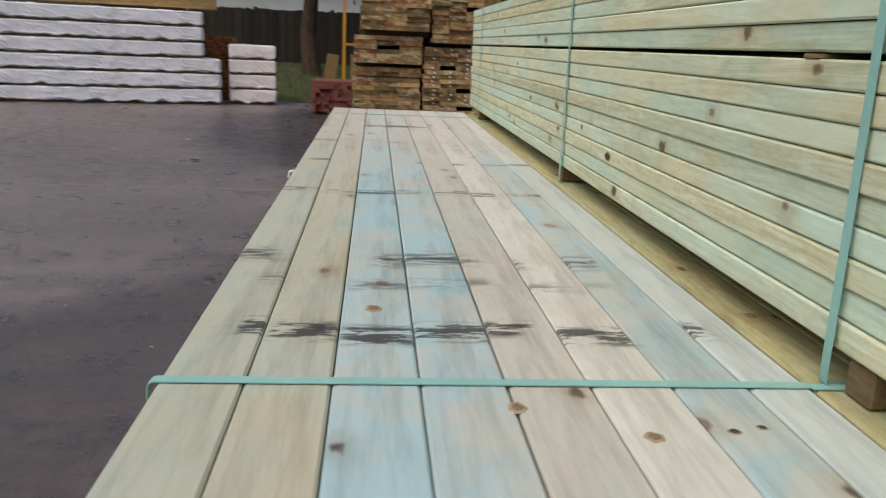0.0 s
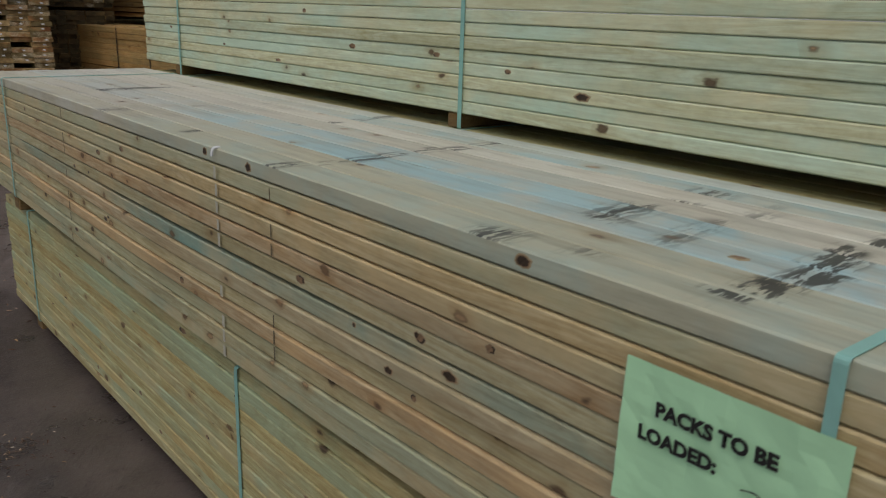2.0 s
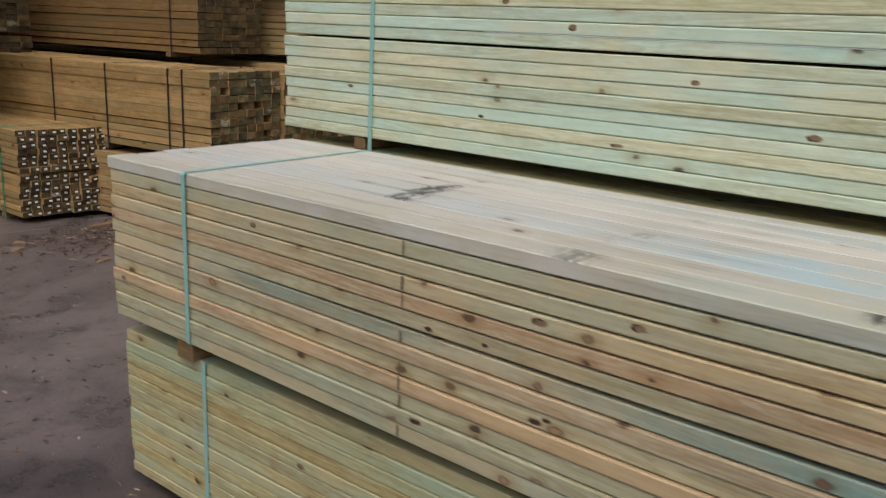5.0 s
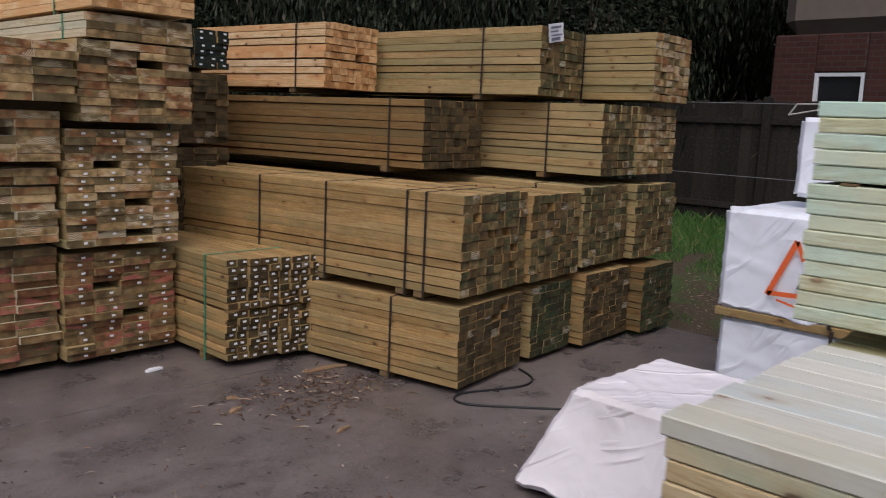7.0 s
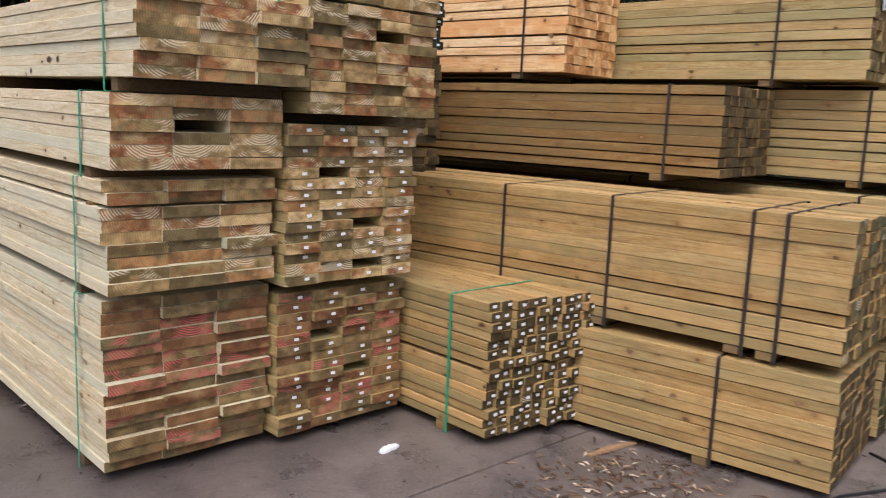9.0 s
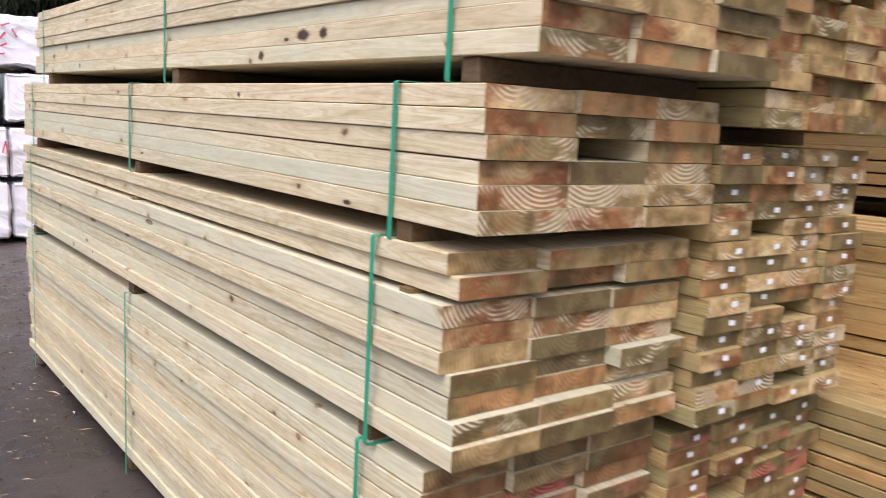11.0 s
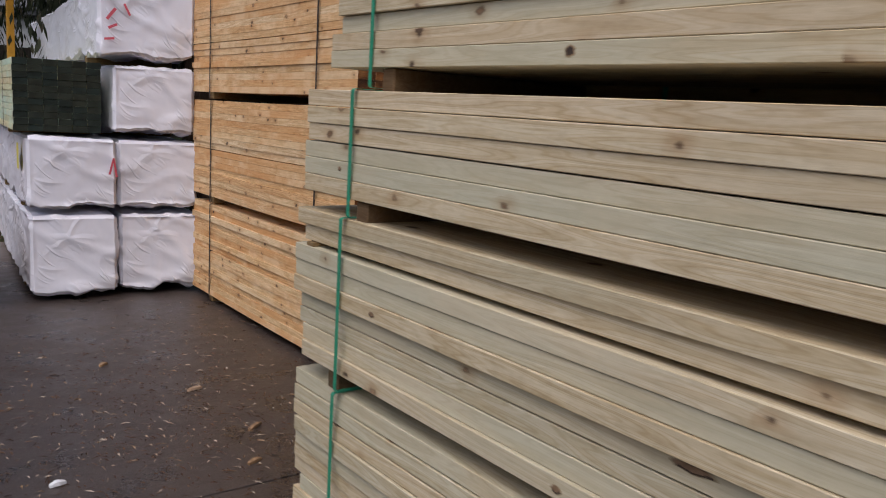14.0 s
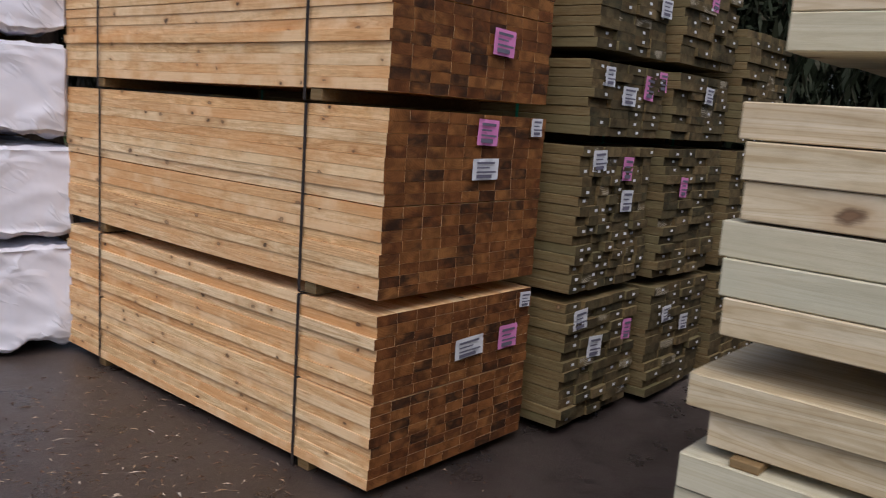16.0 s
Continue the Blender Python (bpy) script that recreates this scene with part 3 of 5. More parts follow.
GREEN = timber_pack("clean pale green treated pine pack bound with straps", 0.846, 1.10, 1.0905, 4.245, 8, 14, 0.0896, 0.0347, MAT["green"], MAT["end_cream"], 0.0, gap=0.0016,
            straps=(0.41, 1.85, 3.82), strap_mat=MAT["strap_blue"], bearers=(0.36, 1.89, 3.88), bh=0.044, group=G, seed=5, fillets=(9,), fillet=0.0065, sticks=(0.13, 0.98), bearer_wide=0.05, end_jit=0.007)

# ---- stack of broad boards ----
S = "stack of broad boards"
gs = MAT["strap_green"]
kw = dict(strap_mat=gs, group=S, strap_wide=0.015, bearer_wide=0.055, uneven=0.05, ease=0.0015, bearer_mat="bearer_shaded")
timber_pack("low pack of broad treated boards with uneven ends", 0.085, 9.56, 0, 3.85, 3, 15, 0.235, 0.0450, MAT["sleeper"], MAT["end_red"], 0.0,
            straps=(0.24, 1.96, 3.61), bearers=(0.28, 2.0, 3.65), bh=0.05, end_jit=0.03, side_jit=0.008, seed=6, **kw)
MIDDLE = timber_pack("pack of broad treated boards with uneven ends", 0.078, 9.50, 0.742, 3.9, 3, 9, 0.235, 0.0450, MAT["sleeper"], MAT["end_cream"], 0.0,
            straps=(0.26, 3.65), bearers=(0.3, 2.0, 3.7), bh=0.04, end_jit=0.03, side_jit=0.007, seed=7, fillets=(7,), sticks=(0.04, 0.5, 0.985), rise=0.014, **kw)
THIN = timber_pack("thin pack of broad treated boards with gaps in its end", 0.085, 9.45, 1.203, 3.95, 3, 6, 0.235, 0.0456, MAT["sleeper"], MAT["end_cream"], 0.0,
            straps=(0.27, 2.03, 3.69), bearers=(0.24, 1.985, 3.645), bh=0.046, end_jit=0.014, side_jit=0.003, seed=8, missing=0.3, rise=0.024, **kw)
UPPER = timber_pack("upper pack of broad treated boards with knots", 0.15, 9.36, 1.532, 4.0, 3, 7, 0.235, 0.0450, MAT["sleeper"], MAT["end_cream"], 0.0,
            straps=(0.27, 1.92, 3.8), bearers=(0.22, 1.86, 3.74), bh=0.05, end_jit=0.025, side_jit=0.004, seed=9, rise=0.03, **kw)
timber_pack("pack of tagged dark boards with many small labels", 0.815, 9.50, 0, 3.8, 4, 14, 0.1745, 0.0450, MAT["olive"], MAT["end_red"], 0.0,
            straps=(0.3, 3.4), bearers=(0.3, 1.9, 3.4), bh=0.05, end_jit=0.02, side_jit=0.005, seed=10, capped=0.85, missing=0.05, **kw)
timber_pack("pack of tagged dark boards with many small labels", 0.815, 9.45, 0.702, 3.8, 4, 15, 0.1745, 0.0450, MAT["olive"], MAT["end_cream"], 0.0,
            straps=(0.3, 3.4), bearers=(0.3, 1.9, 3.4), bh=0.04, end_jit=0.02, side_jit=0.005, seed=11, capped=0.85, missing=0.05, **kw)
timber_pack("pack of dark treated boards with ragged ends", 0.885, 9.40, 1.438, 3.8, 4, 10, 0.1745, 0.0450, MAT["olive"], MAT["end_cream"], 0.0,
            straps=(0.3, 3.4), bearers=(0.3, 1.9, 3.4), bh=0.04, end_jit=0.03, side_jit=0.005, seed=12, missing=0.08, **kw)
timber_pack("pale pack of broad boards", 0.93, 9.40, 1.942, 3.8, 4, 3, 0.165, 0.0455, MAT["sleeper"], MAT["end_cream"], 0.0,
            straps=(0.3, 3.4), bearers=(0.35, 1.9, 3.4), bh=0.01, end_jit=0.02, seed=13, **kw)
timber_pack("pack of orange untreated pine", 0.95, 9.36, 2.09, 3.8, 7, 8, 0.0905, 0.0455, MAT["orange"], MAT["end_orange"], 0.0,
            straps=(0.5, 3.2), bearers=(0.5, 1.9, 3.4), bh=0.03, seed=14, **kw)

# ---- small tagged pack and packs behind it ----
timber_pack("small pack of narrow boards with white-tagged ends", 1.548, 8.93, 0, 3.0, 9, 14, 0.069, 0.0430, MAT["brown"], MAT["end_dark"], 0.0,
            straps=(0.25, 2.5), strap_mat=gs, bearers=(0.3, 2.5), bh=0.05, end_jit=0.02, seed=15, capped=0.92, slant=-0.012, fillets=(7,), fillet=0.014, sticks=(0.004, 0.5, 0.98), uneven=0.1)
BK = "packs behind the small pack"
for z, rows, cap, seed in ((0, 13, 0, 16), (0.64, 13, 0, 17), (1.28, 11, 0, 18), (1.83, 6, 0.9, 19)):
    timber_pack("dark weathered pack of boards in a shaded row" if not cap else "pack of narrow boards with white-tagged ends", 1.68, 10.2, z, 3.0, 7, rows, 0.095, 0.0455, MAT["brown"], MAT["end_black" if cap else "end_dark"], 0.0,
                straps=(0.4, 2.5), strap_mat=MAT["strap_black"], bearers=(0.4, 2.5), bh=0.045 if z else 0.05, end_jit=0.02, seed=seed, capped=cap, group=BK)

# ---- the big brown stack ----
CS = "big stack of brown packs"
bs = MAT["strap_black"]
CPACKS = {}
for x, y, z, h, w, L, rot, side, end, straps, lab, seed in (
    (2.28, 7.69, 0.0, 0.517, 0.74, 4.8, 9, "brown", "end_dark", (0.49, 2.6), "brown pack with dark weathered ends", 20),
    (3.12, 7.81, 0.0, 0.52, 0.50, 4.8, 4, "olive", "end_green", (0.5, 2.6), "brown pack with dark weathered ends", 21),
    (3.67, 7.77, 0.0, 0.55, 0.65, 4.8, 3, "brown", "end_dark", (0.5, 2.6), "brown pack with dark weathered ends", 22),
    (4.345, 7.70, 0.0, 0.55, 0.48, 4.8, 2, "brown_shaded", "end_green", (0.5, 2.6), "brown pack with dark weathered ends", 23),
    (2.285, 7.70, 0.53, 0.635, 0.70, 5.4, 7, "brown", "end_moss", (0.26, 0.4, 1.06, 1.68), "long golden-brown pack bound with four dark straps", 24),
    (3.00, 7.76, 0.53, 0.60, 0.62, 5.4, 5, "brown", "end_moss", (0.4, 1.8), "long golden-brown pack with weathered ends", 25),
    (3.64, 7.80, 0.56, 0.60, 0.64, 5.4, 4, "olive", "end_moss", (0.4, 1.8), "long golden-brown pack with weathered ends", 26),
    (4.31, 7.79, 0.56, 0.60, 0.64, 5.4, 2, "olive", "end_moss", (0.4, 1.8), "long greenish pack with weathered ends", 27),
    (2.90, 8.65, 1.19, 0.52, 0.72, 4.8, 7, "brown_shaded", "end_dark", (0.3, 2.6), "brown pack with blackened ends", 28),
    (3.85, 7.83, 1.185, 0.545, 0.50, 4.2, 4, "olive", "end_moss", (0.45, 2.6), "olive treated pack with mossy ends", 29),
    (4.37, 7.85, 1.185, 0.545, 0.60, 4.2, 2, "olive", "end_cream", (0.45, 2.6), "olive treated pack with mixed ends", 30),
    (2.83, 9.65, 1.735, 0.52, 0.60, 3.6, 7, "orange", "end_orange", (0.3, 2.6), "pack of bright orange pine", 31),
    (3.64, 8.25, 1.735, 0.53, 0.60, 4.2, 5, "olive", "end_moss", (0.5, 2.2), "olive treated pack with a white label", 32),
    (4.35, 7.75, 1.735, 0.53, 0.58, 4.2, 2, "olive", "end_cream", (0.6, 2.6), "olive treated pack with mixed ends", 33),
):
    bt = 0.054 if z > 0 else 0.046
    bh = 0.04
    rows = max(3, round((h - bh) / bt))
    bt = (h - bh) / rows - 0.0018
    cols = max(4, round(w / 0.09))
    CPACKS[seed] = timber_pack(lab, x, y, z, L, cols, rows, w / cols - 0.0011, bt, MAT[side], MAT[end], rot, straps=straps, strap_mat=bs, bearers=[s + 0.05 for s in straps], bh=bh,
                loose=0.0018, end_jit=0.008 if z else 0.004, side_jit=0.004, seed=seed, group=CS, missing=0.04, uneven=0.12, ease=0.0016, fillets=(rows // 2,) if seed == 31 else (), sticks=(0.03, 0.97))

# ---- orange stack ----
OS = "orange pine packs"
OPACKS = []
for z, h, dx, seed in ((0.0, 0.39, 0.0, 40), (0.39, 0.355, 0.0, 41), (0.755, 0.40, 0.0, 42), (1.155, 0.362, 0.0, 43), (1.527, 0.40, -0.01, 44), (1.927, 0.36, -0.01, 45)):
    bh = 0.05 if seed in (40, 42, 44) else 0.004
    rows = 8
    OPACKS.append(timber_pack("untreated orange pine pack with stained brown ends", 1.277 + dx, 15.13, z, 2.55, 9, rows, 0.1095, (h - bh) / rows - 0.0011, MAT["orange"], MAT["end_brown"], -1.0,
                straps=(0.45, 2.15), strap_mat=bs, bearers=(0.4, 2.15) if bh > 0.01 else (), bh=bh, strap_wide=0.017, end_jit=0.0005, side_jit=0.004, seed=seed, group=OS, ease=0.0004, bow=lambda j: 0.004))

# ---- dark tagged stack beside it ----
DS = "dark tagged packs"
DPACKS = []
for x, y, z, h, cols, seed in ((2.42, 15.0, 0, 0.66, 5, 50), (2.42, 15.0, 0.665, 0.74, 8, 51), (2.45, 15.0, 1.41, 0.39, 4, 52), (2.45, 15.0, 1.805, 0.6, 4, 53),
                               (3.2, 14.95, 0, 0.66, 4, 54), (3.2, 14.95, 0.665, 0.74, 4, 55), (3.22, 14.95, 1.41, 0.39, 4, 56), (3.22, 14.95, 1.805, 0.6, 4, 57),
                               (3.98, 14.9, 0, 0.66, 4, 58), (3.98, 14.9, 0.665, 0.74, 4, 59), (4.0, 14.9, 1.41, 0.7, 4, 61)):
    rows = round((h - 0.045) / 0.046)
    DPACKS.append(timber_pack("olive pack toned down for shade, with white-tagged ends and paper labels", x, y, z, 3.0, cols, rows, 0.70 / cols, (h - 0.045) / rows - 0.0011, MAT["dark"], MAT["end_olive"], 0,
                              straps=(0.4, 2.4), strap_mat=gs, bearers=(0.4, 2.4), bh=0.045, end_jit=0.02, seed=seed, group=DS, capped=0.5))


def label_mesh(w, h, mat, seed):
    """A slightly curled paper label with printed bars."""
    rng = random.Random(seed)
    v, f, idx = [], [], []
    n = 6
    for j in range(n + 1):
        for i in range(n + 1):
            u, t = i / n - 0.5, j / n - 0.5
            v.append((u * w, -0.004 - 0.008 * (u * u + t * t) * rng.random() - rng.random() * 0.0012, t * h))
    for j in range(n):
        for i in range(n):
            k = j * (n + 1) + i
            f.append((k, k + 1, k + n + 2, k + n + 1))
            idx.append(0)
    for row, (a, b, z0, z1) in enumerate(((-0.4, 0.3, 0.25, 0.36), (-0.4, 0.1, 0.05, 0.12), (-0.4, 0.36, -0.16, -0.08), (-0.4, 0.2, -0.4, -0.24))):
        k = len(v)
        v += [(a * w, -0.0135, z0 * h), (b * w, -0.0135, z0 * h), (b * w, -0.0135, z1 * h), (a * w, -0.0135, z1 * h)]
        f.append((k, k + 1, k + 2, k + 3))
        idx.append(1)
    me = mesh_of("label", v, f, (mat, MAT["ink_grey"]), idx)
    return me


def stick(pack, name, x, z, w, h, mat, tilt, seed, text, y=None):
    """A label on the end of a pack, in the pack's own axes."""
    q = pack.matrix_basis.inverted() @ Vector((x, pack.matrix_basis.translation.y if y is None else y, z))
    child(name, label_mesh(w, h, MAT[mat], seed), pack, q.x, -0.012, q.z, ry=tilt, label=text)


for k, x, z, w, h, mat in ((4, 1.905, 1.81, 0.16, 0.12, "pink"), (3, 1.84, 1.445, 0.15, 0.12, "pink"), (3, 1.84, 1.295, 0.19, 0.10, "white"), (1, 1.82, 0.54, 0.21, 0.10, "white"),
                           (1, 2.09, 0.545, 0.15, 0.12, "pink"), (3, 2.18, 1.475, 0.09, 0.09, "white"), (1, 2.20, 0.70, 0.09, 0.08, "white"), (5, 2.04, 2.07, 0.2, 0.09, "white"),):
    stick(OPACKS[k], "label", x, z, w * 0.88, h * 0.88, mat, random.uniform(-4, 4), int(x * 100), mat + " printed paper label")
stick(CPACKS[32], "label", 3.80, 2.22, 0.20, 0.13, "white", -10, 3, "white printed paper label")
for k, x, z, w, h, mat in ((2, 2.58, 1.73, 0.10, 0.10, "white"), (2, 2.78, 1.65, 0.15, 0.10, "white"), (2, 2.98, 1.70, 0.11, 0.13, "pink"), (2, 3.12, 1.74, 0.1, 0.11, "pink"),
                           (1, 2.56, 1.34, 0.14, 0.11, "white"), (1, 2.84, 1.30, 0.11, 0.13, "pink"), (1, 2.86, 1.14, 0.13, 0.12, "white"), (0, 2.52, 0.58, 0.14, 0.11, "white"),
                           (0, 2.68, 0.42, 0.15, 0.12, "white"), (0, 3.0, 0.46, 0.1, 0.12, "pink"), (6, 3.6, 1.7, 0.12, 0.1, "white"), (5, 3.4, 1.2, 0.1, 0.12, "pink"), (4, 3.36, 0.5, 0.12, 0.1, "white"),
                           (4, 3.6, 0.42, 0.12, 0.1, "white"), (7, 3.55, 2.2, 0.1, 0.12, "pink"), (3, 2.9, 2.2, 0.11, 0.12, "pink"), (3, 3.08, 2.1, 0.13, 0.1, "white")):
    stick(DPACKS[k], "label", x, z, w * 0.9, h * 0.9, mat, random.uniform(-5, 5), int(x * 100 + z * 10), mat + " printed paper label")


# ---- wrapped packs ----
def wrapped_pack(label, x, y, z, w, d, h, rot, mat, bh=0.05, straps=(), seed=1, wrinkle=0.012, group="", flare=0.0):
    """A pack under creased plastic sheet, standing on bearers."""
    pack = empty("wrapped_pack", pose(x, y, z, 0, 0, rot), label, "wrapped pack", group)
    bm = bmesh.new()
    bmesh.ops.create_cube(bm, size=1.0)
    bmesh.ops.scale(bm, vec=(w, d, h - bh), verts=bm.verts)
    bmesh.ops.bevel(bm, geom=list(bm.edges), offset=0.02, segments=2, affect="EDGES")
    for axis, size in ((0, w), (1, d), (2, h)):
        nn = min(90, max(6, int(size / 0.03)))
        for k in range(1, nn):
            co, no = [0, 0, 0], [0, 0, 0]
            co[axis] = -((w, d, h - bh)[axis]) / 2 + (w, d, h - bh)[axis] * k / nn
            no[axis] = 1
            bmesh.ops.bisect_plane(bm, geom=bm.verts[:] + bm.edges[:] + bm.faces[:], plane_co=co, plane_no=no)
    bm.normal_update()
    for v in bm.verts:
        p = Vector((v.co.x * 3.0, v.co.y * 3.0, v.co.z * 3.0 + seed * 7.3))
        slant = Vector((v.co.x * 2.6 + v.co.z * 3.4 + seed, v.co.y * 2.6 - v.co.z * 3.0, seed * 3.1))
        ridge = max(0.0, 1 - abs(noise.noise(slant)) * 6) ** 2 + 0.7 * max(0.0, 1 - abs(noise.noise(p * 1.3)) * 8) ** 2
        v.co += v.normal * (ridge * wrinkle * 0.7 + noise.noise(p * 0.8) * wrinkle * 0.5 - wrinkle * 0.3)
        drape = max(0.0, -v.co.z / (h - bh) + 0.5)
        v.co.x *= 1 + flare * drape ** 1.25
        v.co.y *= 1 + flare * 0.5 * drape ** 1.25
        if v.co.z < -(h - bh) / 2 + 0.03:
            v.co.z += noise.noise(Vector((v.co.x * 4, v.co.y * 4, seed))) * 0.055 + noise.noise(Vector((v.co.x * 13, v.co.y * 13, seed))) * 0.022
    bmesh.ops.translate(bm, vec=(w / 2, d / 2, bh + (h - bh) / 2), verts=bm.verts)
    for fc in bm.faces:
        fc.smooth = True
    me = bpy.data.meshes.new("plastic_sheet")
    bm.to_mesh(me)
    bm.free()
    me.materials.append(mat)
    child("plastic_sheet", me, pack)
    for b in (0.15, 0.5, 0.85):
        child("bearer", box_mesh("bearer", w - 0.04, 0.08, bh + 0.012, MAT["bearer"]), pack, w / 2, d * b, 0)
    for s in straps:
        child("strap", strap_mesh(w + 0.012, h - bh + 0.012, MAT["strap_blue"], 0.018, 0.002), pack, -0.006, s, bh - 0.006)
    return pack


WG = "white wrapped packs"
WPACKS = []
for x, z, h, w, seed in ((0.14, 0, 0.63, 0.60, 1), (0.76, 0, 0.63, 0.60, 2), (0.13, 0.635, 0.56, 0.61, 3), (0.75, 0.635, 0.55, 0.60, 4), (0.72, 1.2, 0.54, 0.6, 5), (0.62, 1.75, 0.55, 0.7, 6)):
    WPACKS.append(wrapped_pack("timber pack under creased white plastic", x, 17.70, z, w, 4.5, h, -5.0, MAT["wrap"], seed=seed, group=WG, wrinkle=0.024))
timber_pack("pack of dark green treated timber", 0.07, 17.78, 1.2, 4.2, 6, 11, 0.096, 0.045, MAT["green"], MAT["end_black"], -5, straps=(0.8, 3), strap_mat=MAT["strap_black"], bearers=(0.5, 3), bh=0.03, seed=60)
wrapped_pack("low pack under dusty white plastic with a strap", 1.70, 5.1, 0, 0.74, 1.45, 0.47, -1, MAT["wrap_pink"], straps=(0.95,), seed=7, wrinkle=0.016, flare=0.5, bh=0.03)
AKP = []
for z, h, dx, seed in ((0, 0.56, 0.02, 8), (0.565, 0.60, 0, 9), (1.17, 0.5, 0.4, 10)):
    AKP.append(wrapped_pack("timber pack in white plastic with printed mark", 3.2 + dx, 3.4 - dx * 0.5, z, 0.9, 3.2, h, 0, MAT["wrap_bright"], seed=seed, wrinkle=0.01))

# ---- far left stacks ----
for k in range(6):
    wrapped_pack("long timber pack under white plastic", -10.9, 16.6, k * 0.32, 8.3 - (0.35 if k > 2 else 0), 1.1, 0.315, 17, MAT["wrap_bright"], seed=20 + k, wrinkle=0.02, group="far wrapped packs")
for k in range(4):
    wrapped_pack("short timber pack under cream plastic", -2.85, 19.3, k * 0.32, 1.0, 1.1, 0.315, 10, MAT["wrap_pink"], seed=30 + k, wrinkle=0.015, group="cream packs")
timber_pack("pile of short red timber", -0.95, 17.6, 0, 1.2, 9, 8, 0.088, 0.075, MAT["red"], MAT["red"], 0, bearers=(0.2, 1.0), bh=0.05, end_jit=0.06, seed=70)


# ---- printed marks on the wrapped packs ----
def flat(name, polys, mat, m, parent, label=""):
    """Flat printed shapes: polygons in the plane x, z of m."""
    v, f = [], []
    for poly in polys:
        k = len(v)
        v += [(x, 0, z) for x, z in poly]
        f.append(tuple(range(k, k + len(poly))))
    ob = new(name, mesh_of(name, v, f, (mat,)))
    ob.parent = parent
    ob.matrix_basis = m
    return tagged(ob, label)


def print_bars(polys, mat, m, parent, label):
    for poly in polys:
        flat("printed_bar", [poly], mat, m, parent, label)


MAT["mark"] = plain("orange_print", (0.75, 0.13, 0.03), 0.5, vary=0.05)
MAT["mark_dark"] = plain("navy_print", (0.03, 0.035, 0.06), 0.5, vary=0.05)


def stroke(a, b, t):
    d = Vector((b[0] - a[0], b[1] - a[1])).normalized()
    nx, nz = -d.y * t / 2, d.x * t / 2
    return [(a[0] + nx, a[1] + nz), (b[0] + nx, b[1] + nz), (b[0] - nx, b[1] - nz), (a[0] - nx, a[1] - nz)]


MARKS = (2.91, 2.92)
for k, pack in enumerate(AKP[:2]):
    m = pose(-0.024, MARKS[k], 0.305 if k else 0.21, 0, 0, -90)
    flat("printed_triangle", [stroke((0.0, -0.14), (0.13, 0.16), 0.03), stroke((0.13, 0.16), (0.17, 0.06), 0.022), stroke((0.0, -0.13), (0.26, -0.12), 0.025), stroke((0.05, -0.16), (0.28, -0.21), 0.012)],
         MAT["mark"], m, pack, "orange printed triangle")
    print_bars([stroke((0.16, -0.09), (0.22, 0.06), 0.03), stroke((0.22, 0.06), (0.27, -0.09), 0.03), stroke((0.31, -0.09), (0.31, 0.06), 0.032), stroke((0.32, -0.02), (0.38, 0.06), 0.028),
                          stroke((0.32, -0.02), (0.39, -0.09), 0.028), stroke((0.43, -0.09), (0.43, 0.06), 0.032), stroke((0.44, 0.05), (0.50, -0.01), 0.028), stroke((0.50, -0.01), (0.44, -0.08), 0.028)],
         MAT["mark_dark"], m, pack, "dark printed bars")
    child("strap", strap_mesh(0.93, 0.55, MAT["strap_black"], 0.02, 0.002), pack, -0.03, 2.59, 0.04)
    child("skid", box_mesh("skid", 0.09, 3.22, 0.046, MAT["brown"]), pack, 0.045, 1.6, 0.001)

# ---- prints on the white wrapped packs ----
MAT["print_red"] = plain("faded_red_print", (0.62, 0.10, 0.14), 0.5, vary=0.3)
MAT["print_yellow"] = plain("yellow_label", (0.75, 0.66, 0.10), 0.6, vary=0.1)
print_bars([stroke((0.04, 0.30), (0.10, 0.38), 0.022), stroke((0.05, 0.24), (0.11, 0.27), 0.018), stroke((0.02, 0.16), (0.09, 0.17), 0.016), stroke((0.16, 0.42), (0.2, 0.34), 0.016), stroke((0.06, 0.44), (0.14, 0.47), 0.014)],
     MAT["print_red"], pose(0.02, -0.022, 0), WPACKS[5], "faded red print")
print_bars([stroke((0.02, 0.30), (0.05, 0.42), 0.014), stroke((0.05, 0.42), (0.07, 0.28), 0.014)], MAT["print_red"], pose(0.53, -0.02, 0), WPACKS[2], "faded red print")
flat("label", [[(0, 0), (0.16, 0.01), (0.15, 0.2), (0.0, 0.19)]], MAT["print_yellow"], pose(-0.02, 0.45, 0.30, 0, 0, -90), WPACKS[2], "yellow label")

# ---- paper sign on the weathered pack ----
sign = empty("paper_sign", Matrix(((0, 0, -1, 0.0785), (-1, 0, 0, 1.735), (0, 1, 0, 1.015), (0, 0, 0, 1))), "crinkled pale green paper sign pinned to the pack", "sign")
v, f = [], []
nu, nv = 20, 14
for j in range(nv + 1):
    for i in range(nu + 1):
        u, w = i / nu, j / nv
        q = Vector((u * 4, w * 3, 2.2))
        v.append((u * 0.285, -w * 0.2, 0.0022 + 0.003 * abs(noise.noise(q)) + 0.0015 * noise.noise(q * 3) + 0.006 * max(0, 0.12 - u) / 0.12 * w))
for j in range(nv):
    for i in range(nu):
        k = j * (nu + 1) + i
        f.append((k, k + nu + 1, k + nu + 2, k + 1))
child("sheet", mesh_of("sheet", v, f, (MAT["paper"],)), sign)


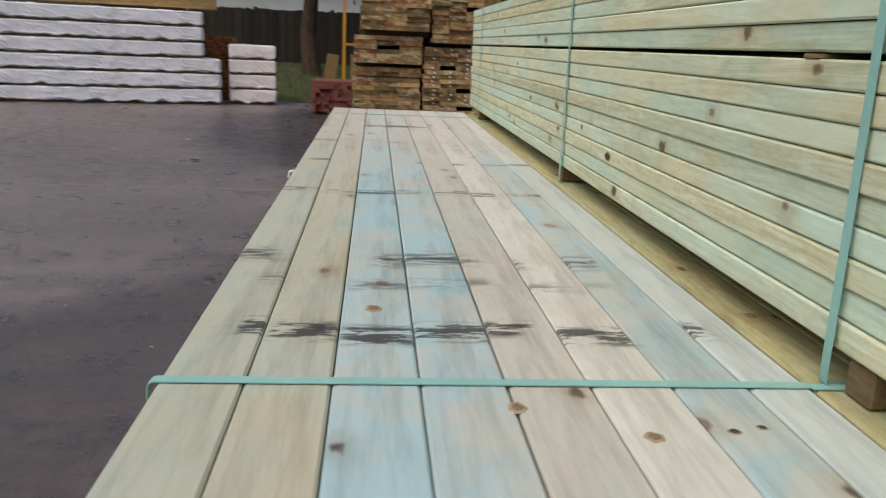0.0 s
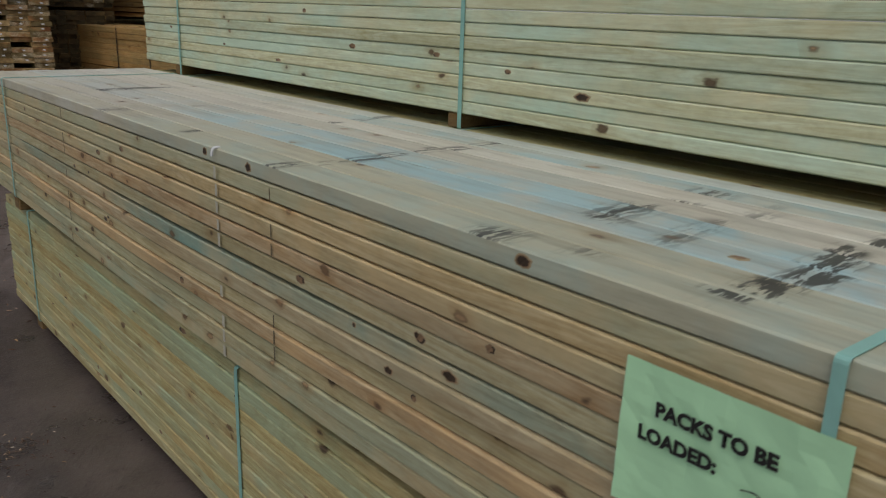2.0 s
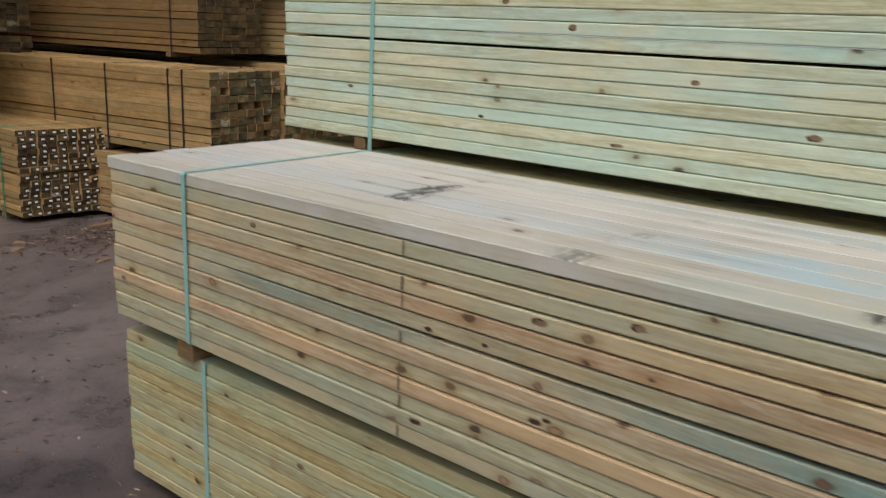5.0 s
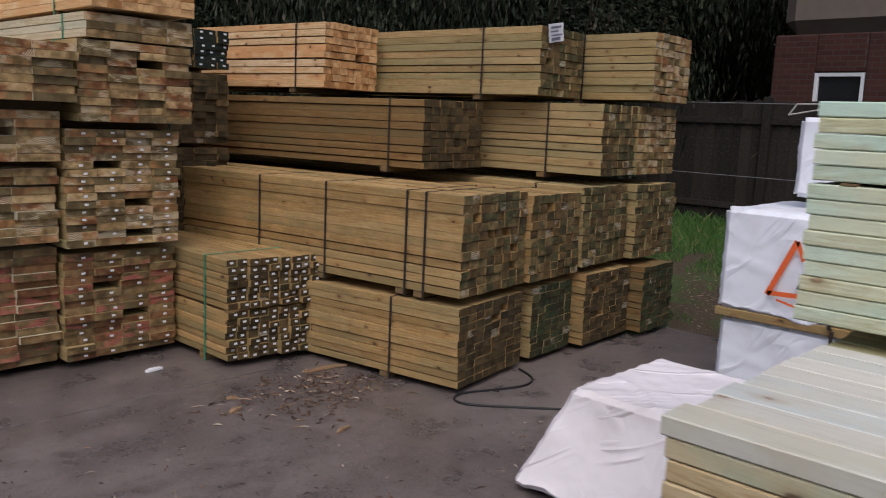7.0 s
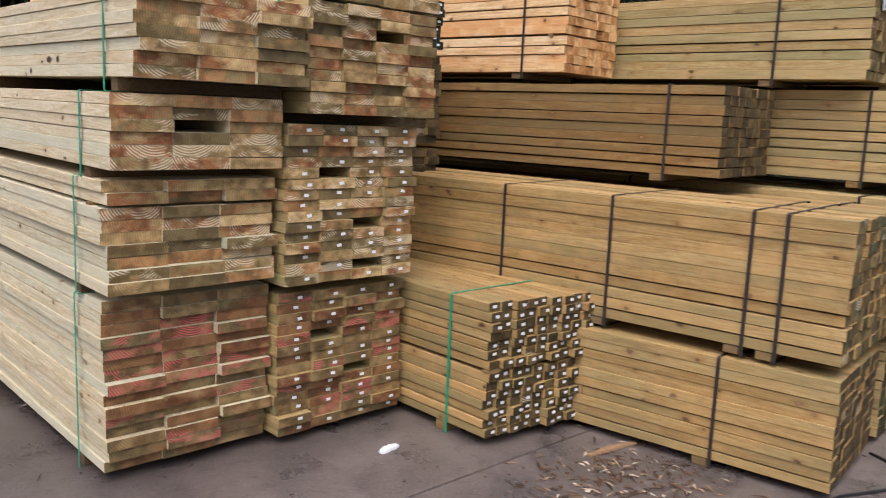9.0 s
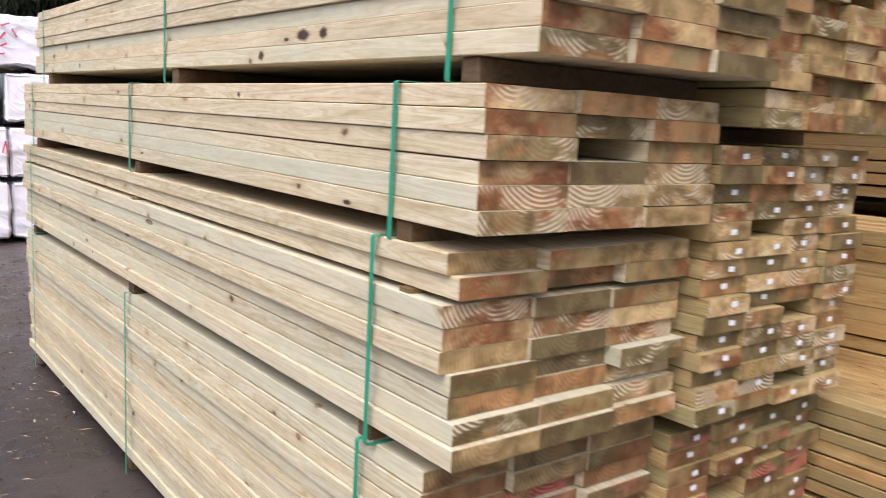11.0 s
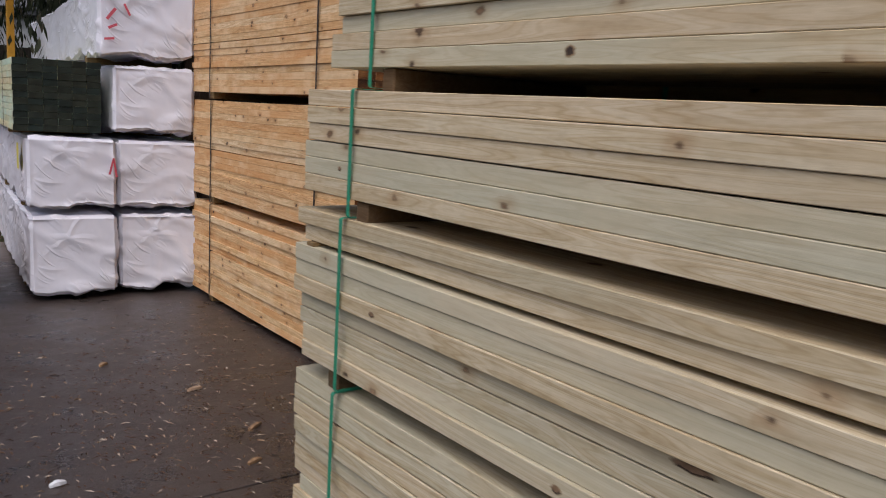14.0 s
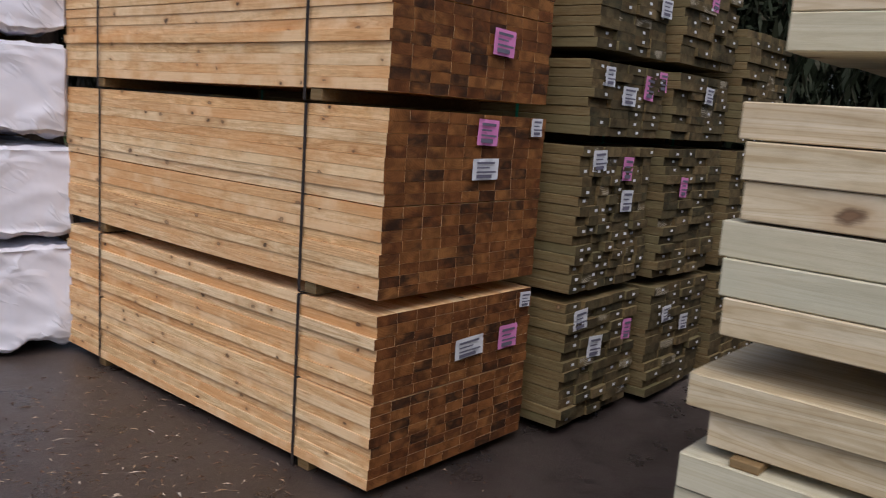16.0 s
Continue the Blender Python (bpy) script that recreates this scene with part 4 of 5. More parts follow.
def lettering(name, text, size, m, parent, bold=0.0):
    cu = bpy.data.curves.new(name, "FONT")
    cu.body, cu.size, cu.offset, cu.resolution_u = text, size, bold, 3
    tmp = bpy.data.objects.new(name, cu)
    scene.collection.objects.link(tmp)
    bpy.context.view_layer.update()
    me = bpy.data.meshes.new_from_object(tmp.evaluated_get(bpy.context.evaluated_depsgraph_get()))
    bpy.data.objects.remove(tmp)
    me.materials.clear()
    me.materials.append(MAT["ink"])
    ob = new(name, me)
    ob.parent = parent
    ob.matrix_basis = m
    return ob


lettering("lettering", "PACKS TO BE", 0.0265, pose(0.052, -0.062, 0.0072), sign, 0.0013)
lettering("lettering", "LOADED:", 0.0265, pose(0.03, -0.100, 0.0072), sign, 0.0013)


def tube(name, pts, r, mat, parent=None, seg=6):
    """A round bar or cable along points."""
    cu = bpy.data.curves.new(name, "CURVE")
    cu.dimensions, cu.bevel_depth, cu.bevel_resolution, cu.resolution_u, cu.use_fill_caps = "3D", r, 1, 4, True
    sp = cu.splines.new("NURBS" if len(pts) > 3 else "POLY")
    sp.points.add(len(pts) - 1)
    for p, q in zip(sp.points, pts):
        p.co = (*q, 1)
    if len(pts) > 3:
        sp.use_endpoint_u, sp.order_u = True, 3
    tmp = bpy.data.objects.new(name, cu)
    scene.collection.objects.link(tmp)
    bpy.context.view_layer.update()
    me = bpy.data.meshes.new_from_object(tmp.evaluated_get(bpy.context.evaluated_depsgraph_get()))
    bpy.data.objects.remove(tmp)
    me.materials.clear()
    me.materials.append(mat)
    ob = new(name, me)
    if parent:
        ob.parent = parent
    return ob


tube("handwriting", [(0.175, -0.103, 0.0085), (0.195, -0.096, 0.0085), (0.203, -0.110, 0.0085), (0.186, -0.121, 0.0085), (0.204, -0.130, 0.0085), (0.200, -0.148, 0.0085), (0.178, -0.150, 0.0085), (0.170, -0.144, 0.0085)], 0.0009, MAT["ink"], sign)
tube("handwriting", [(0.235, -0.128, 0.0085), (0.220, -0.136, 0.0085), (0.222, -0.156, 0.0085), (0.240, -0.160, 0.0085), (0.252, -0.146, 0.0085), (0.246, -0.130, 0.0085), (0.235, -0.128, 0.0085)], 0.0009, MAT["ink"], sign)

# ---- loose things on the ground ----
MAT["cable"] = plain("black_cable", (0.012, 0.012, 0.012), 0.45)
cable = tube("strap_offcut", [(2.98, 7.78, 0.006), (2.93, 7.66, 0.007), (2.86, 7.57, 0.006), (2.72, 7.53, 0.008), (2.53, 7.61, 0.006), (2.34, 7.70, 0.006), (2.22, 7.67, 0.007), (2.19, 7.57, 0.006), (2.31, 7.42, 0.006), (2.56, 7.15, 0.006)], 0.0075, MAT["cable"])
tagged(cable, "loose black cable curling on the asphalt", "cable")
cord = tube("cord", [(1.60, 9.30, 0.672), (1.75, 9.15, 0.674), (1.95, 9.28, 0.672), (2.1, 9.05, 0.675), (1.9, 9.0, 0.672), (1.72, 9.22, 0.674), (1.66, 9.5, 0.672)], 0.004, MAT["strap_green"])
tagged(cord, "loose green cord lying on the small pack", "cord")


def old_mark(y, wide, color, amount, seed, tail):
    """The print and glue that a removed strap has left over the pack's edge."""
    rng = random.Random(seed)
    for r in range(12):
        if rng.random() > amount:
            continue
        z0 = 0.066 + r * 0.0378
        s = rng.uniform(-0.002, 0.002) - (12 - r) * tail
        w = wide * rng.uniform(0.6, 1.1)
        sag = (0.030 - 0.0012 * r if r < 7 else 0.0028 * (12 - r)) * math.sin(math.pi * y / 4.2) ** 2
        child("old_strap_mark", box_mesh("old_strap_mark", 0.0006, w, 0.026 + rng.uniform(0, 0.008), color), WEATHERED, -0.0049, y + s, z0 + 0.003 - sag, label="faded mark of a removed strap")


MAT["glue"] = plain("dried_pale_glue", (0.52, 0.50, 0.42), 0.6, vary=0.2)
MAT["rub"] = plain("dark_rub_mark", (0.16, 0.13, 0.08), 0.8, vary=0.3)
old_mark(1.862, 0.012, MAT["glue"], 0.75, 1, 0.0008)
old_mark(1.60, 0.006, MAT["rub"], 0.7, 2, 0.0)
old_mark(3.05, 0.006, MAT["rub"], 0.6, 3, 0.0)
cord2 = tube("strap_tail", [(0.098, 2.935, 1.1005), (0.088, 2.935, 1.102), (0.079, 2.936, 1.098), (0.0775, 2.937, 1.082)], 0.0035, MAT["white"])
tagged(cord2, "frayed white strap end on the pack edge", "strap end")


def chip(name, x, y, length, wide, rz, mat, label, seed):
    """A split offcut or curl of bark."""
    rng = random.Random(seed)
    v, f = [], []
    n = 8
    for i in range(n + 1):
        u = i / n
        w = wide * (0.35 + 0.65 * math.sin(math.pi * (0.12 + 0.8 * u))) * rng.uniform(0.8, 1.1)
        zc = 0.006 + 0.008 * math.sin(math.pi * u) * rng.uniform(0.6, 1.2)
        for s, zz in ((-1, 0.0), (-0.9, 0.006), (0.9, 0.007), (1, 0.0)):
            v.append(((u - 0.5) * length, s * w / 2, zc * (0.4 if zz == 0 else 1) + zz))
    for i in range(n):
        for k in range(4):
            a, b = i * 4 + k, i * 4 + (k + 1) % 4
            f.append((a, b, b + 4, a + 4))
    f += [(0, 1, 2, 3)[::-1], (n * 4, n * 4 + 1, n * 4 + 2, n * 4 + 3)]
    ob = new(name, mesh_of(name, v, f, (mat,)))
    ob.matrix_basis = pose(x, y, 0, 0, 0, rz)
    return tagged(ob, label, "offcut")


MAT["chip"] = wood("splintered_pine", [(0.40, 0.28, 0.19), (0.34, 0.23, 0.14), (0.46, 0.35, 0.26)], None, 0, 0.2, 0.3)
MAT["stick"] = wood("dark_stick", [(0.07, 0.05, 0.035), (0.10, 0.07, 0.045)], None, 0, 0, 0.2)
for i, (x, y, L, w, rz, mat) in enumerate(((2.02, 8.56, 0.34, 0.05, -8, "chip"), (1.2, 9.18, 0.13, 0.07, 10, "white"), (1.19, 8.28, 0.14, 0.06, 20, "chip"), (1.28, 8.45, 0.10, 0.05, -30, "chip"), (1.45, 7.7, 0.16, 0.035, 12, "chip"),
                                          (-0.19, 4.81, 0.14, 0.016, 10, "stick"), (-0.43, 3.94, 0.1, 0.016, 50, "stick"), (0.56, 14.75, 0.17, 0.04, 35, "chip"), (0.40, 14.39, 0.12, 0.04, 20, "chip"),
                                          (1.06, 14.94, 0.15, 0.06, -20, "chip"), (0.5, 15.38, 0.14, 0.03, 15, "chip"), (0.2, 16.0, 0.10, 0.04, 40, "chip"), (-0.34, 14.56, 0.1, 0.05, 10, "white"), (-2.6, 7.0, 0.14, 0.03, 20, "stick"),
                                          (-1.8, 10.6, 0.2, 0.02, 5, "stick"), (-2.3, 12.6, 0.15, 0.03, 60, "white"), (5.6, 7.4, 0.22, 0.1, 20, "chip"), (0.9, 14.6, 0.13, 0.05, 80, "chip"))):
    chip("offcut", x, y, L * (0.9 if i < 2 else 0.62), w * 0.6, rz, MAT[mat], {"chip": "split pale pine offcut on the asphalt", "white": "scrap of white packaging on the asphalt", "stick": "dark stick lying on the asphalt"}[mat], i)


def litter():
    """Bark, leaves and shavings trodden into the yard."""
    rng = random.Random(5)
    spots = [(1.75, 8.3, 0.5, 0.35, 230), (-0.3, 3.85, 0.22, 0.15, 120), (0.4, 15.3, 0.9, 1.3, 900), (-0.6, 13.4, 0.9, 2.2, 1300), (-0.5, 5.6, 0.9, 0.8, 110), (0.5, 7.4, 1.6, 1.2, 160), (-1.6, 9.0, 2.2, 7.0, 650), (2.7, 7.0, 1.0, 0.6, 70), (6.2, 7.2, 1.1, 2.4, 2200), (-3.5, 12.0, 2.0, 5.0, 200), (1.0, 16.6, 0.6, 0.6, 120)]
    v, f = [], []
    for cx, cy, sx, sy, count in spots:
        for _ in range(count * 2):
            x, y = cx + rng.gauss(0, 1) * sx * 0.6, cy + rng.gauss(0, 1) * sy * 0.6
            if x > 4.85 and cx < 5:
                continue
            z0 = 0.001 if cx < 5 else 0.0 + max(0, (x - 5.2) / 6) * 0.12 - 0.02
            L, w, a = rng.uniform(0.012, 0.06) * (1.4 if rng.random() < 0.15 else 0.8), rng.uniform(0.003, 0.011), rng.uniform(0, math.pi)
            if cx == 1.75:
                L, w = L * 1.5, w * 2.0
            if cy < 5:
                L, w = L * 0.55, w * 0.6
            dx, dy = math.cos(a), math.sin(a)
            lift = rng.uniform(0.002, 0.010)
            k = len(v)
            for u, s, z in ((-0.5, 0, 0.001), (0, -0.5, lift), (0.5, 0, 0.002), (0, 0.5, lift * 0.7)):
                v.append((x + dx * u * L - dy * s * w, y + dy * u * L + dx * s * w, z0 + z))
            f.append((k, k + 1, k + 2, k + 3))
    n = Nodes("yard_litter")
    r = n.add("NewGeometry", out=8)
    col = n.ramp(r, [(0.0, (0.035, 0.022, 0.014)), (0.4, (0.10, 0.052, 0.028)), (0.65, (0.05, 0.03, 0.022)), (0.82, (0.24, 0.155, 0.09)), (1.0, (0.44, 0.38, 0.31))])
    return tagged(new("leaf_litter", mesh_of("leaf_litter", v, f, (n.done(col, 0.8),))), "scattered bark, leaves and shavings", "litter", kind="stuff")


litter()


# ---- grass ----
def grass():
    rng = random.Random(9)
    v, f = [], []

    def blade(x, y, z, h):
        a = rng.uniform(0, 6.28)
        w = rng.uniform(0.003, 0.008)
        bx, by = rng.gauss(0, 0.35) * h, rng.gauss(0, 0.35) * h
        k = len(v)
        v.extend([(x - math.cos(a) * w, y - math.sin(a) * w, z), (x + math.cos(a) * w, y + math.sin(a) * w, z), (x + bx * 0.5, y + by * 0.5, z + h * 0.65), (x + bx, y + by, z + h)])
        f.extend([(k, k + 1, k + 2), (k + 2, k + 3, k)])

    for _ in range(52000):
        x, y = rng.uniform(5.2, 10.95), rng.uniform(3.0, 14.0)
        tall = max(0.0, (x - 6.8) / 4.1)
        if noise.noise((x * 1.7, y * 1.7, 3)) < 0.22 - tall * 1.6:
            continue
        blade(x, y, -0.03 + min(1.0, (x - 5.2) / 6) * 0.12, rng.uniform(0.03, 0.08) + 0.26 * tall * rng.random())
    for _ in range(7000):
        x, y = rng.uniform(-5, 3), rng.uniform(20.6, 29.8)
        blade(x, y, -0.04 + max(0.0, min(1.0, (y - 21) / 10)) * 0.7, rng.uniform(0.06, 0.2))
    n = Nodes("grass_blades")
    r = n.add("NewGeometry", out=8)
    col = n.ramp(r, [(0.0, (0.035, 0.085, 0.016)), (0.5, (0.06, 0.135, 0.026)), (0.85, (0.085, 0.165, 0.038)), (1.0, (0.24, 0.21, 0.09))])
    return tagged(new("grass", mesh_of("grass", v, f, (n.done(col, 0.7, spec=0.2),))), "rough green grass beside the yard", "grass", kind="stuff")


grass()


# ---- fences ----
def paling_fence(x, y, rot, length, height, base, label):
    fence = empty("paling_fence", pose(x, y, base, 0, 0, rot), label, "fence")
    pal = [box_mesh("paling", 0.172, 0.018, height - d, MAT["rail_grey"]) for d in (0, 0.02, 0.035)]
    rng = random.Random(int(length))
    k = int(length / 0.146)
    for i in range(k):
        child("paling", pal[rng.randrange(3)], fence, i * 0.146, 0.02 * (i % 2), 0, ry=rng.uniform(-0.6, 0.6))
    for z in (0.35, height - 0.35):
        child("rail", box_mesh("rail", length, 0.05, 0.09, MAT["rail_grey"]), fence, length / 2, 0.04, z)
    for i in range(int(length / 2.6) + 1):
        child("post", box_mesh("post", 0.12, 0.1, height + 0.05, MAT["rail_grey"]), fence, i * 2.6, 0.08, 0)
    return fence


paling_fence(-9.0, 30.2, 0, 20.0, 1.75, 0.66, "dark weathered timber paling fence on the bank")
paling_fence(11.05, -6.0, 90, 36.2, 1.98, 0.07, "dark weathered timber paling fence behind the verge")

wires = empty("wire_fence", pose(10.6, 0, 0), "slack wires strung in front of the paling fence", "wire fence")
MAT["wire"] = plain("galvanised_wire", (0.30, 0.30, 0.30), 0.45, 0.6)
MAT["pale_paint"] = plain("chalky_white_paint", (0.55, 0.52, 0.46), 0.6)
for z in (0.95, 2.0):
    tube("wire", [(0, 3, z), (0, 6, z - 0.02), (0, 9, z - 0.01), (0, 12, z), (0, 15, z + 0.02)], 0.006, MAT["wire"], wires)
for a, b in (((0, 9.15, 1.84), (0, 9.05, 1.99)), ((0, 9.15, 1.84), (0, 8.35, 2.0)), ((0, 9.05, 1.99), (0, 6.2, 2.03))):
    tube("bracket", [a, b], 0.012, MAT["pale_paint"], wires)
for y in (3.0, 15.0):
    child("post", box_mesh("post", 0.06, 0.06, 2.1, MAT["wire"]), wires, 0, y, 0.05)


# ---- house and shed ----
def brick():
    n = Nodes("brown_brickwork")
    obj = n.add("TexCoord", out=3)
    s = n.add("SeparateXYZ", out=0, i0=obj)
    uv = n.add("CombineXYZ", i0=n.math("ADD", n.add("SeparateXYZ", out=1, i0=obj), s), i1=n.add("SeparateXYZ", out=2, i0=obj), i2=0.0)
    b = n.tree.nodes.new("ShaderNodeTexBrick")
    n.put(b.inputs["Vector"], uv)
    for key, val in (("Scale", 1.0), ("Brick Width", 0.24), ("Row Height", 0.086), ("Mortar Size", 0.008)):
        b.inputs[key].default_value = val
    b.inputs["Color1"].default_value, b.inputs["Color2"].default_value, b.inputs["Mortar"].default_value = (0.042, 0.016, 0.012, 1), (0.066, 0.025, 0.018, 1), (0.055, 0.044, 0.038, 1)
    col = n.mix(n.math("MULTIPLY", n.noise(obj, 3.0, 4.0), 0.5), b.outputs[0], (0.06, 0.03, 0.025))
    n.bump(n.math("SUBTRACT", 1.0, b.outputs[1]), 0.5, 0.006)
    return n.done(col, 0.85, spec=0.2)


MAT["brick"] = brick()
MAT["render"] = plain("beige_render", (0.16, 0.13, 0.105), 0.9, grain=6, vary=0.2)
MAT["glass"] = plain("dark_window_glass", (0.015, 0.016, 0.018), 0.15, spec=0.25)
MAT["tiles"] = plain("grey_roof", (0.16, 0.16, 0.17), 0.7, grain=5, vary=0.3)
house = empty("house", pose(0, 0, 0.05), "brown brick house with a beige rendered upper wall", "house")


def block(name, x0, x1, y0, y1, z0, z1, mat, parent):
    return child(name, box_mesh(name, x1 - x0, y1 - y0, z1 - z0, mat), parent, (x0 + x1) / 2, (y0 + y1) / 2, z0)


block("wall", 12.7, 12.95, 9.62, 10.3, 0, 3.12, MAT["brick"], house)
block("wall", 12.7, 12.95, 1.0, 8.86, 0, 3.12, MAT["brick"], house)
block("wall", 12.7, 12.95, 8.86, 9.62, 0, 1.0, MAT["brick"], house)
block("wall", 12.7, 12.95, 8.86, 9.62, 2.52, 3.12, MAT["brick"], house)
block("wall", 12.95, 22.0, 10.05, 10.3, 0, 3.12, MAT["brick"], house)
block("upper_wall", 12.74, 22.0, 1.0, 10.26, 3.12, 6.0, MAT["render"], house)
block("roof", 12.2, 22.5, 0.5, 10.8, 6.0, 6.3, MAT["tiles"], house)
win = child("window", box_mesh("pane", 0.02, 0.70, 1.46, MAT["glass"]), house, 12.80, 9.24, 1.03)
for x0, x1, y0, y1, z0, z1 in ((12.72, 12.82, 9.56, 9.618, 1.005, 2.515), (12.72, 12.82, 8.864, 8.92, 1.005, 2.515), (12.72, 12.82, 8.92, 9.56, 2.455, 2.515), (12.72, 12.82, 8.92, 9.56, 1.005, 1.06)):
    fr = block("frame", x0, x1, y0, y1, z0, z1, MAT["white"], house)
    fr.parent, fr.matrix_basis = win, win.matrix_basis.inverted() @ fr.matrix_basis

shed = empty("shed", pose(0, 0, 0.6), "long white shed with a grey roof beyond the fence", "building")
MAT["shed"] = plain("white_wall", (0.55, 0.55, 0.56), 0.8, grain=4, vary=0.12)
block("wall", -7.0, 9.0, 36.0, 42.0, 0, 3.0, MAT["shed"], shed)
block("gutter", -7.2, 9.2, 35.7, 36.0, 2.9, 3.05, MAT["tiles"], shed)
roof = mesh_of("roof", [(-7.4, 35.6, 3.05), (9.4, 35.6, 3.05), (9.4, 42.4, 3.05), (-7.4, 42.4, 3.05), (-7.4, 39, 4.3), (9.4, 39, 4.3)], [(0, 1, 5, 4), (2, 3, 4, 5), (0, 4, 3), (1, 2, 5), (0, 3, 2, 1)], (MAT["tiles"],))
child("roof", roof, shed)


# ---- trees ----
def bark():
    n = Nodes("rough_bark")
    obj = n.add("TexCoord", out=3)
    a = n.noise(n.vmath("MULTIPLY", obj, (9.0, 9.0, 1.6)), 2.0, 5.0, 0.65)
    n.bump(a, 0.9, 0.03)
    return n.done(n.ramp(a, [(0.3, (0.03, 0.02, 0.015)), (0.7, (0.10, 0.065, 0.045))]), 0.9, spec=0.15)


def leaves():
    n = Nodes("drooping_leaves")
    r = n.add("NewGeometry", out=8)
    col = n.ramp(r, [(0.0, (0.010, 0.014, 0.007)), (0.5, (0.018, 0.024, 0.012)), (0.9, (0.036, 0.04, 0.024)), (1.0, (0.085, 0.07, 0.05))])
    return n.done(col, 0.7, spec=0.12)


MAT["bark"], MAT["leaf"] = bark(), leaves()


def limb(v, f, a, b, r0, r1, seg=7):
    d = (b - a).normalized()
    s = d.orthogonal().normalized()
    t = d.cross(s)
    k = len(v)
    for p, r in ((a, r0), (b, r1)):
        for i in range(seg):
            q = 2 * math.pi * i / seg
            v.append(tuple(p + (s * math.cos(q) + t * math.sin(q)) * r))
    for i in range(seg):
        f.append((k + i, k + (i + 1) % seg, k + seg + (i + 1) % seg, k + seg + i))


def tree(x, y, z, height, spread, low, r, count, seed, label):
    """A tapered trunk, forking limbs, and hanging strands of narrow leaves."""
    rng = random.Random(seed)
    top = empty("tree", pose(x, y, z), label, "tree")
    v, f = [], []
    p, rad = Vector((0, 0, -0.1)), r
    tips = []
    for i in range(6):
        q = p + Vector((rng.uniform(-0.2, 0.2), rng.uniform(-0.2, 0.2), height / 7))
        limb(v, f, p, q, rad, rad * 0.84, 10)
        p, rad = q, rad * 0.84
        if i >= 1:
            for _ in range(3):
                a = rng.uniform(0, 6.28)
                out = spread * rng.uniform(0.5, 1.0)
                m = p + Vector((math.cos(a) * out * 0.5, math.sin(a) * out * 0.5, rng.uniform(0.5, 1.2)))
                e = p + Vector((math.cos(a) * out, math.sin(a) * out, rng.uniform(0.2, 1.4)))
                limb(v, f, p, m, rad * 0.4, rad * 0.25)
                limb(v, f, m, e, rad * 0.25, rad * 0.06)
                tips += [m, (m + e) / 2, e]
    child("trunk", mesh_of("trunk", v, f, (MAT["bark"],)), top)
    v, f = [], []
    for _ in range(count // 14):
        c = rng.choice(tips) + Vector((rng.gauss(0, 0.5), rng.gauss(0, 0.5), rng.gauss(0, 0.4)))
        drop = rng.uniform(0.5, 1.5)
        for i in range(14):
            u = i / 14
            q = c + Vector((rng.gauss(0, 0.09), rng.gauss(0, 0.09), -u * drop))
            if q.z + z < low:
                continue
            L, w, a = rng.uniform(0.10, 0.24), rng.uniform(0.011, 0.026), rng.uniform(0, 6.28)
            lean = Vector((math.cos(a) * 0.35, math.sin(a) * 0.35, -0.9)).normalized()
            side = Vector((-math.sin(a), math.cos(a), 0))
            k = len(v)
            v.extend([tuple(q), tuple(q + lean * L * 0.5 + side * w), tuple(q + lean * L), tuple(q + lean * L * 0.5 - side * w)])
            f.append((k, k + 1, k + 2, k + 3))
    child("crown", mesh_of("crown", v, f, (MAT["leaf"],)), top)
    return top


tree(-1.62, 27.0, 0.4, 9.0, 2.6, 3.4, 0.30, 9000, 1, "tall tree with a thick reddish trunk on the bank")
for i, (x, y, hgt) in enumerate(((9.4, 14.6, 7.5), (7.4, 16.6, 8.0), (5.0, 18.4, 8.0), (12.9, 13.6, 8.0), (2.4, 20.0, 8.0), (14.5, 15.0, 9.0), (16.5, 13.2, 9.0))):
    tree(x, y, 0.0, hgt, 2.6, 0.9, 0.2, 72000, 10 + i, "dark tree with drooping grey-green foliage behind the stacks")


# ---- bush under the trees ----
def bush(x, y, w, h, count, seed):
    rng = random.Random(seed)
    v, f = [], []
    for _ in range(count):
        a, r = rng.uniform(0, 6.28), math.sqrt(rng.random())
        zz = rng.random()
        q = Vector((math.cos(a) * r * w * (1.1 - 0.5 * zz), math.sin(a) * r * w * 0.6 * (1.1 - 0.5 * zz), zz * h * rng.uniform(0.7, 1.1)))
        L, wd = rng.uniform(0.05, 0.12), rng.uniform(0.012, 0.03)
        d = Vector((rng.gauss(0, 1), rng.gauss(0, 1), rng.gauss(0, 0.7))).normalized()
        s = d.orthogonal().normalized()
        k = len(v)
        v.extend([tuple(q), tuple(q + d * L * 0.5 + s * wd), tuple(q + d * L), tuple(q + d * L * 0.5 - s * wd)])
        f.append((k, k + 1, k + 2, k + 3))
    top = empty("bush", pose(x, y, 0), "dense dark bush behind the timber stacks", "bush")
    child("foliage", mesh_of("foliage", v, f, (MAT["leaf"],)), top)
    w0, f0 = [], []
    for _ in range(9):
        a = rng.uniform(0, 6.28)
        limb(w0, f0, Vector((rng.uniform(-0.3, 0.3), rng.uniform(-0.2, 0.2), -0.05)), Vector((math.cos(a) * w * 0.6, math.sin(a) * w * 0.4, h * 0.75)), 0.04, 0.01)
    child("stem", mesh_of("stem", w0, f0, (MAT["bark"],)), top)


for i, (x, y) in enumerate(((9.7, 12.6), (8.4, 14.4), (6.4, 15.9), (4.2, 17.4), (11.9, 12.7), (13.2, 14.4))):
    bush(x, y, 1.9, 4.6, 24000, 40 + i)

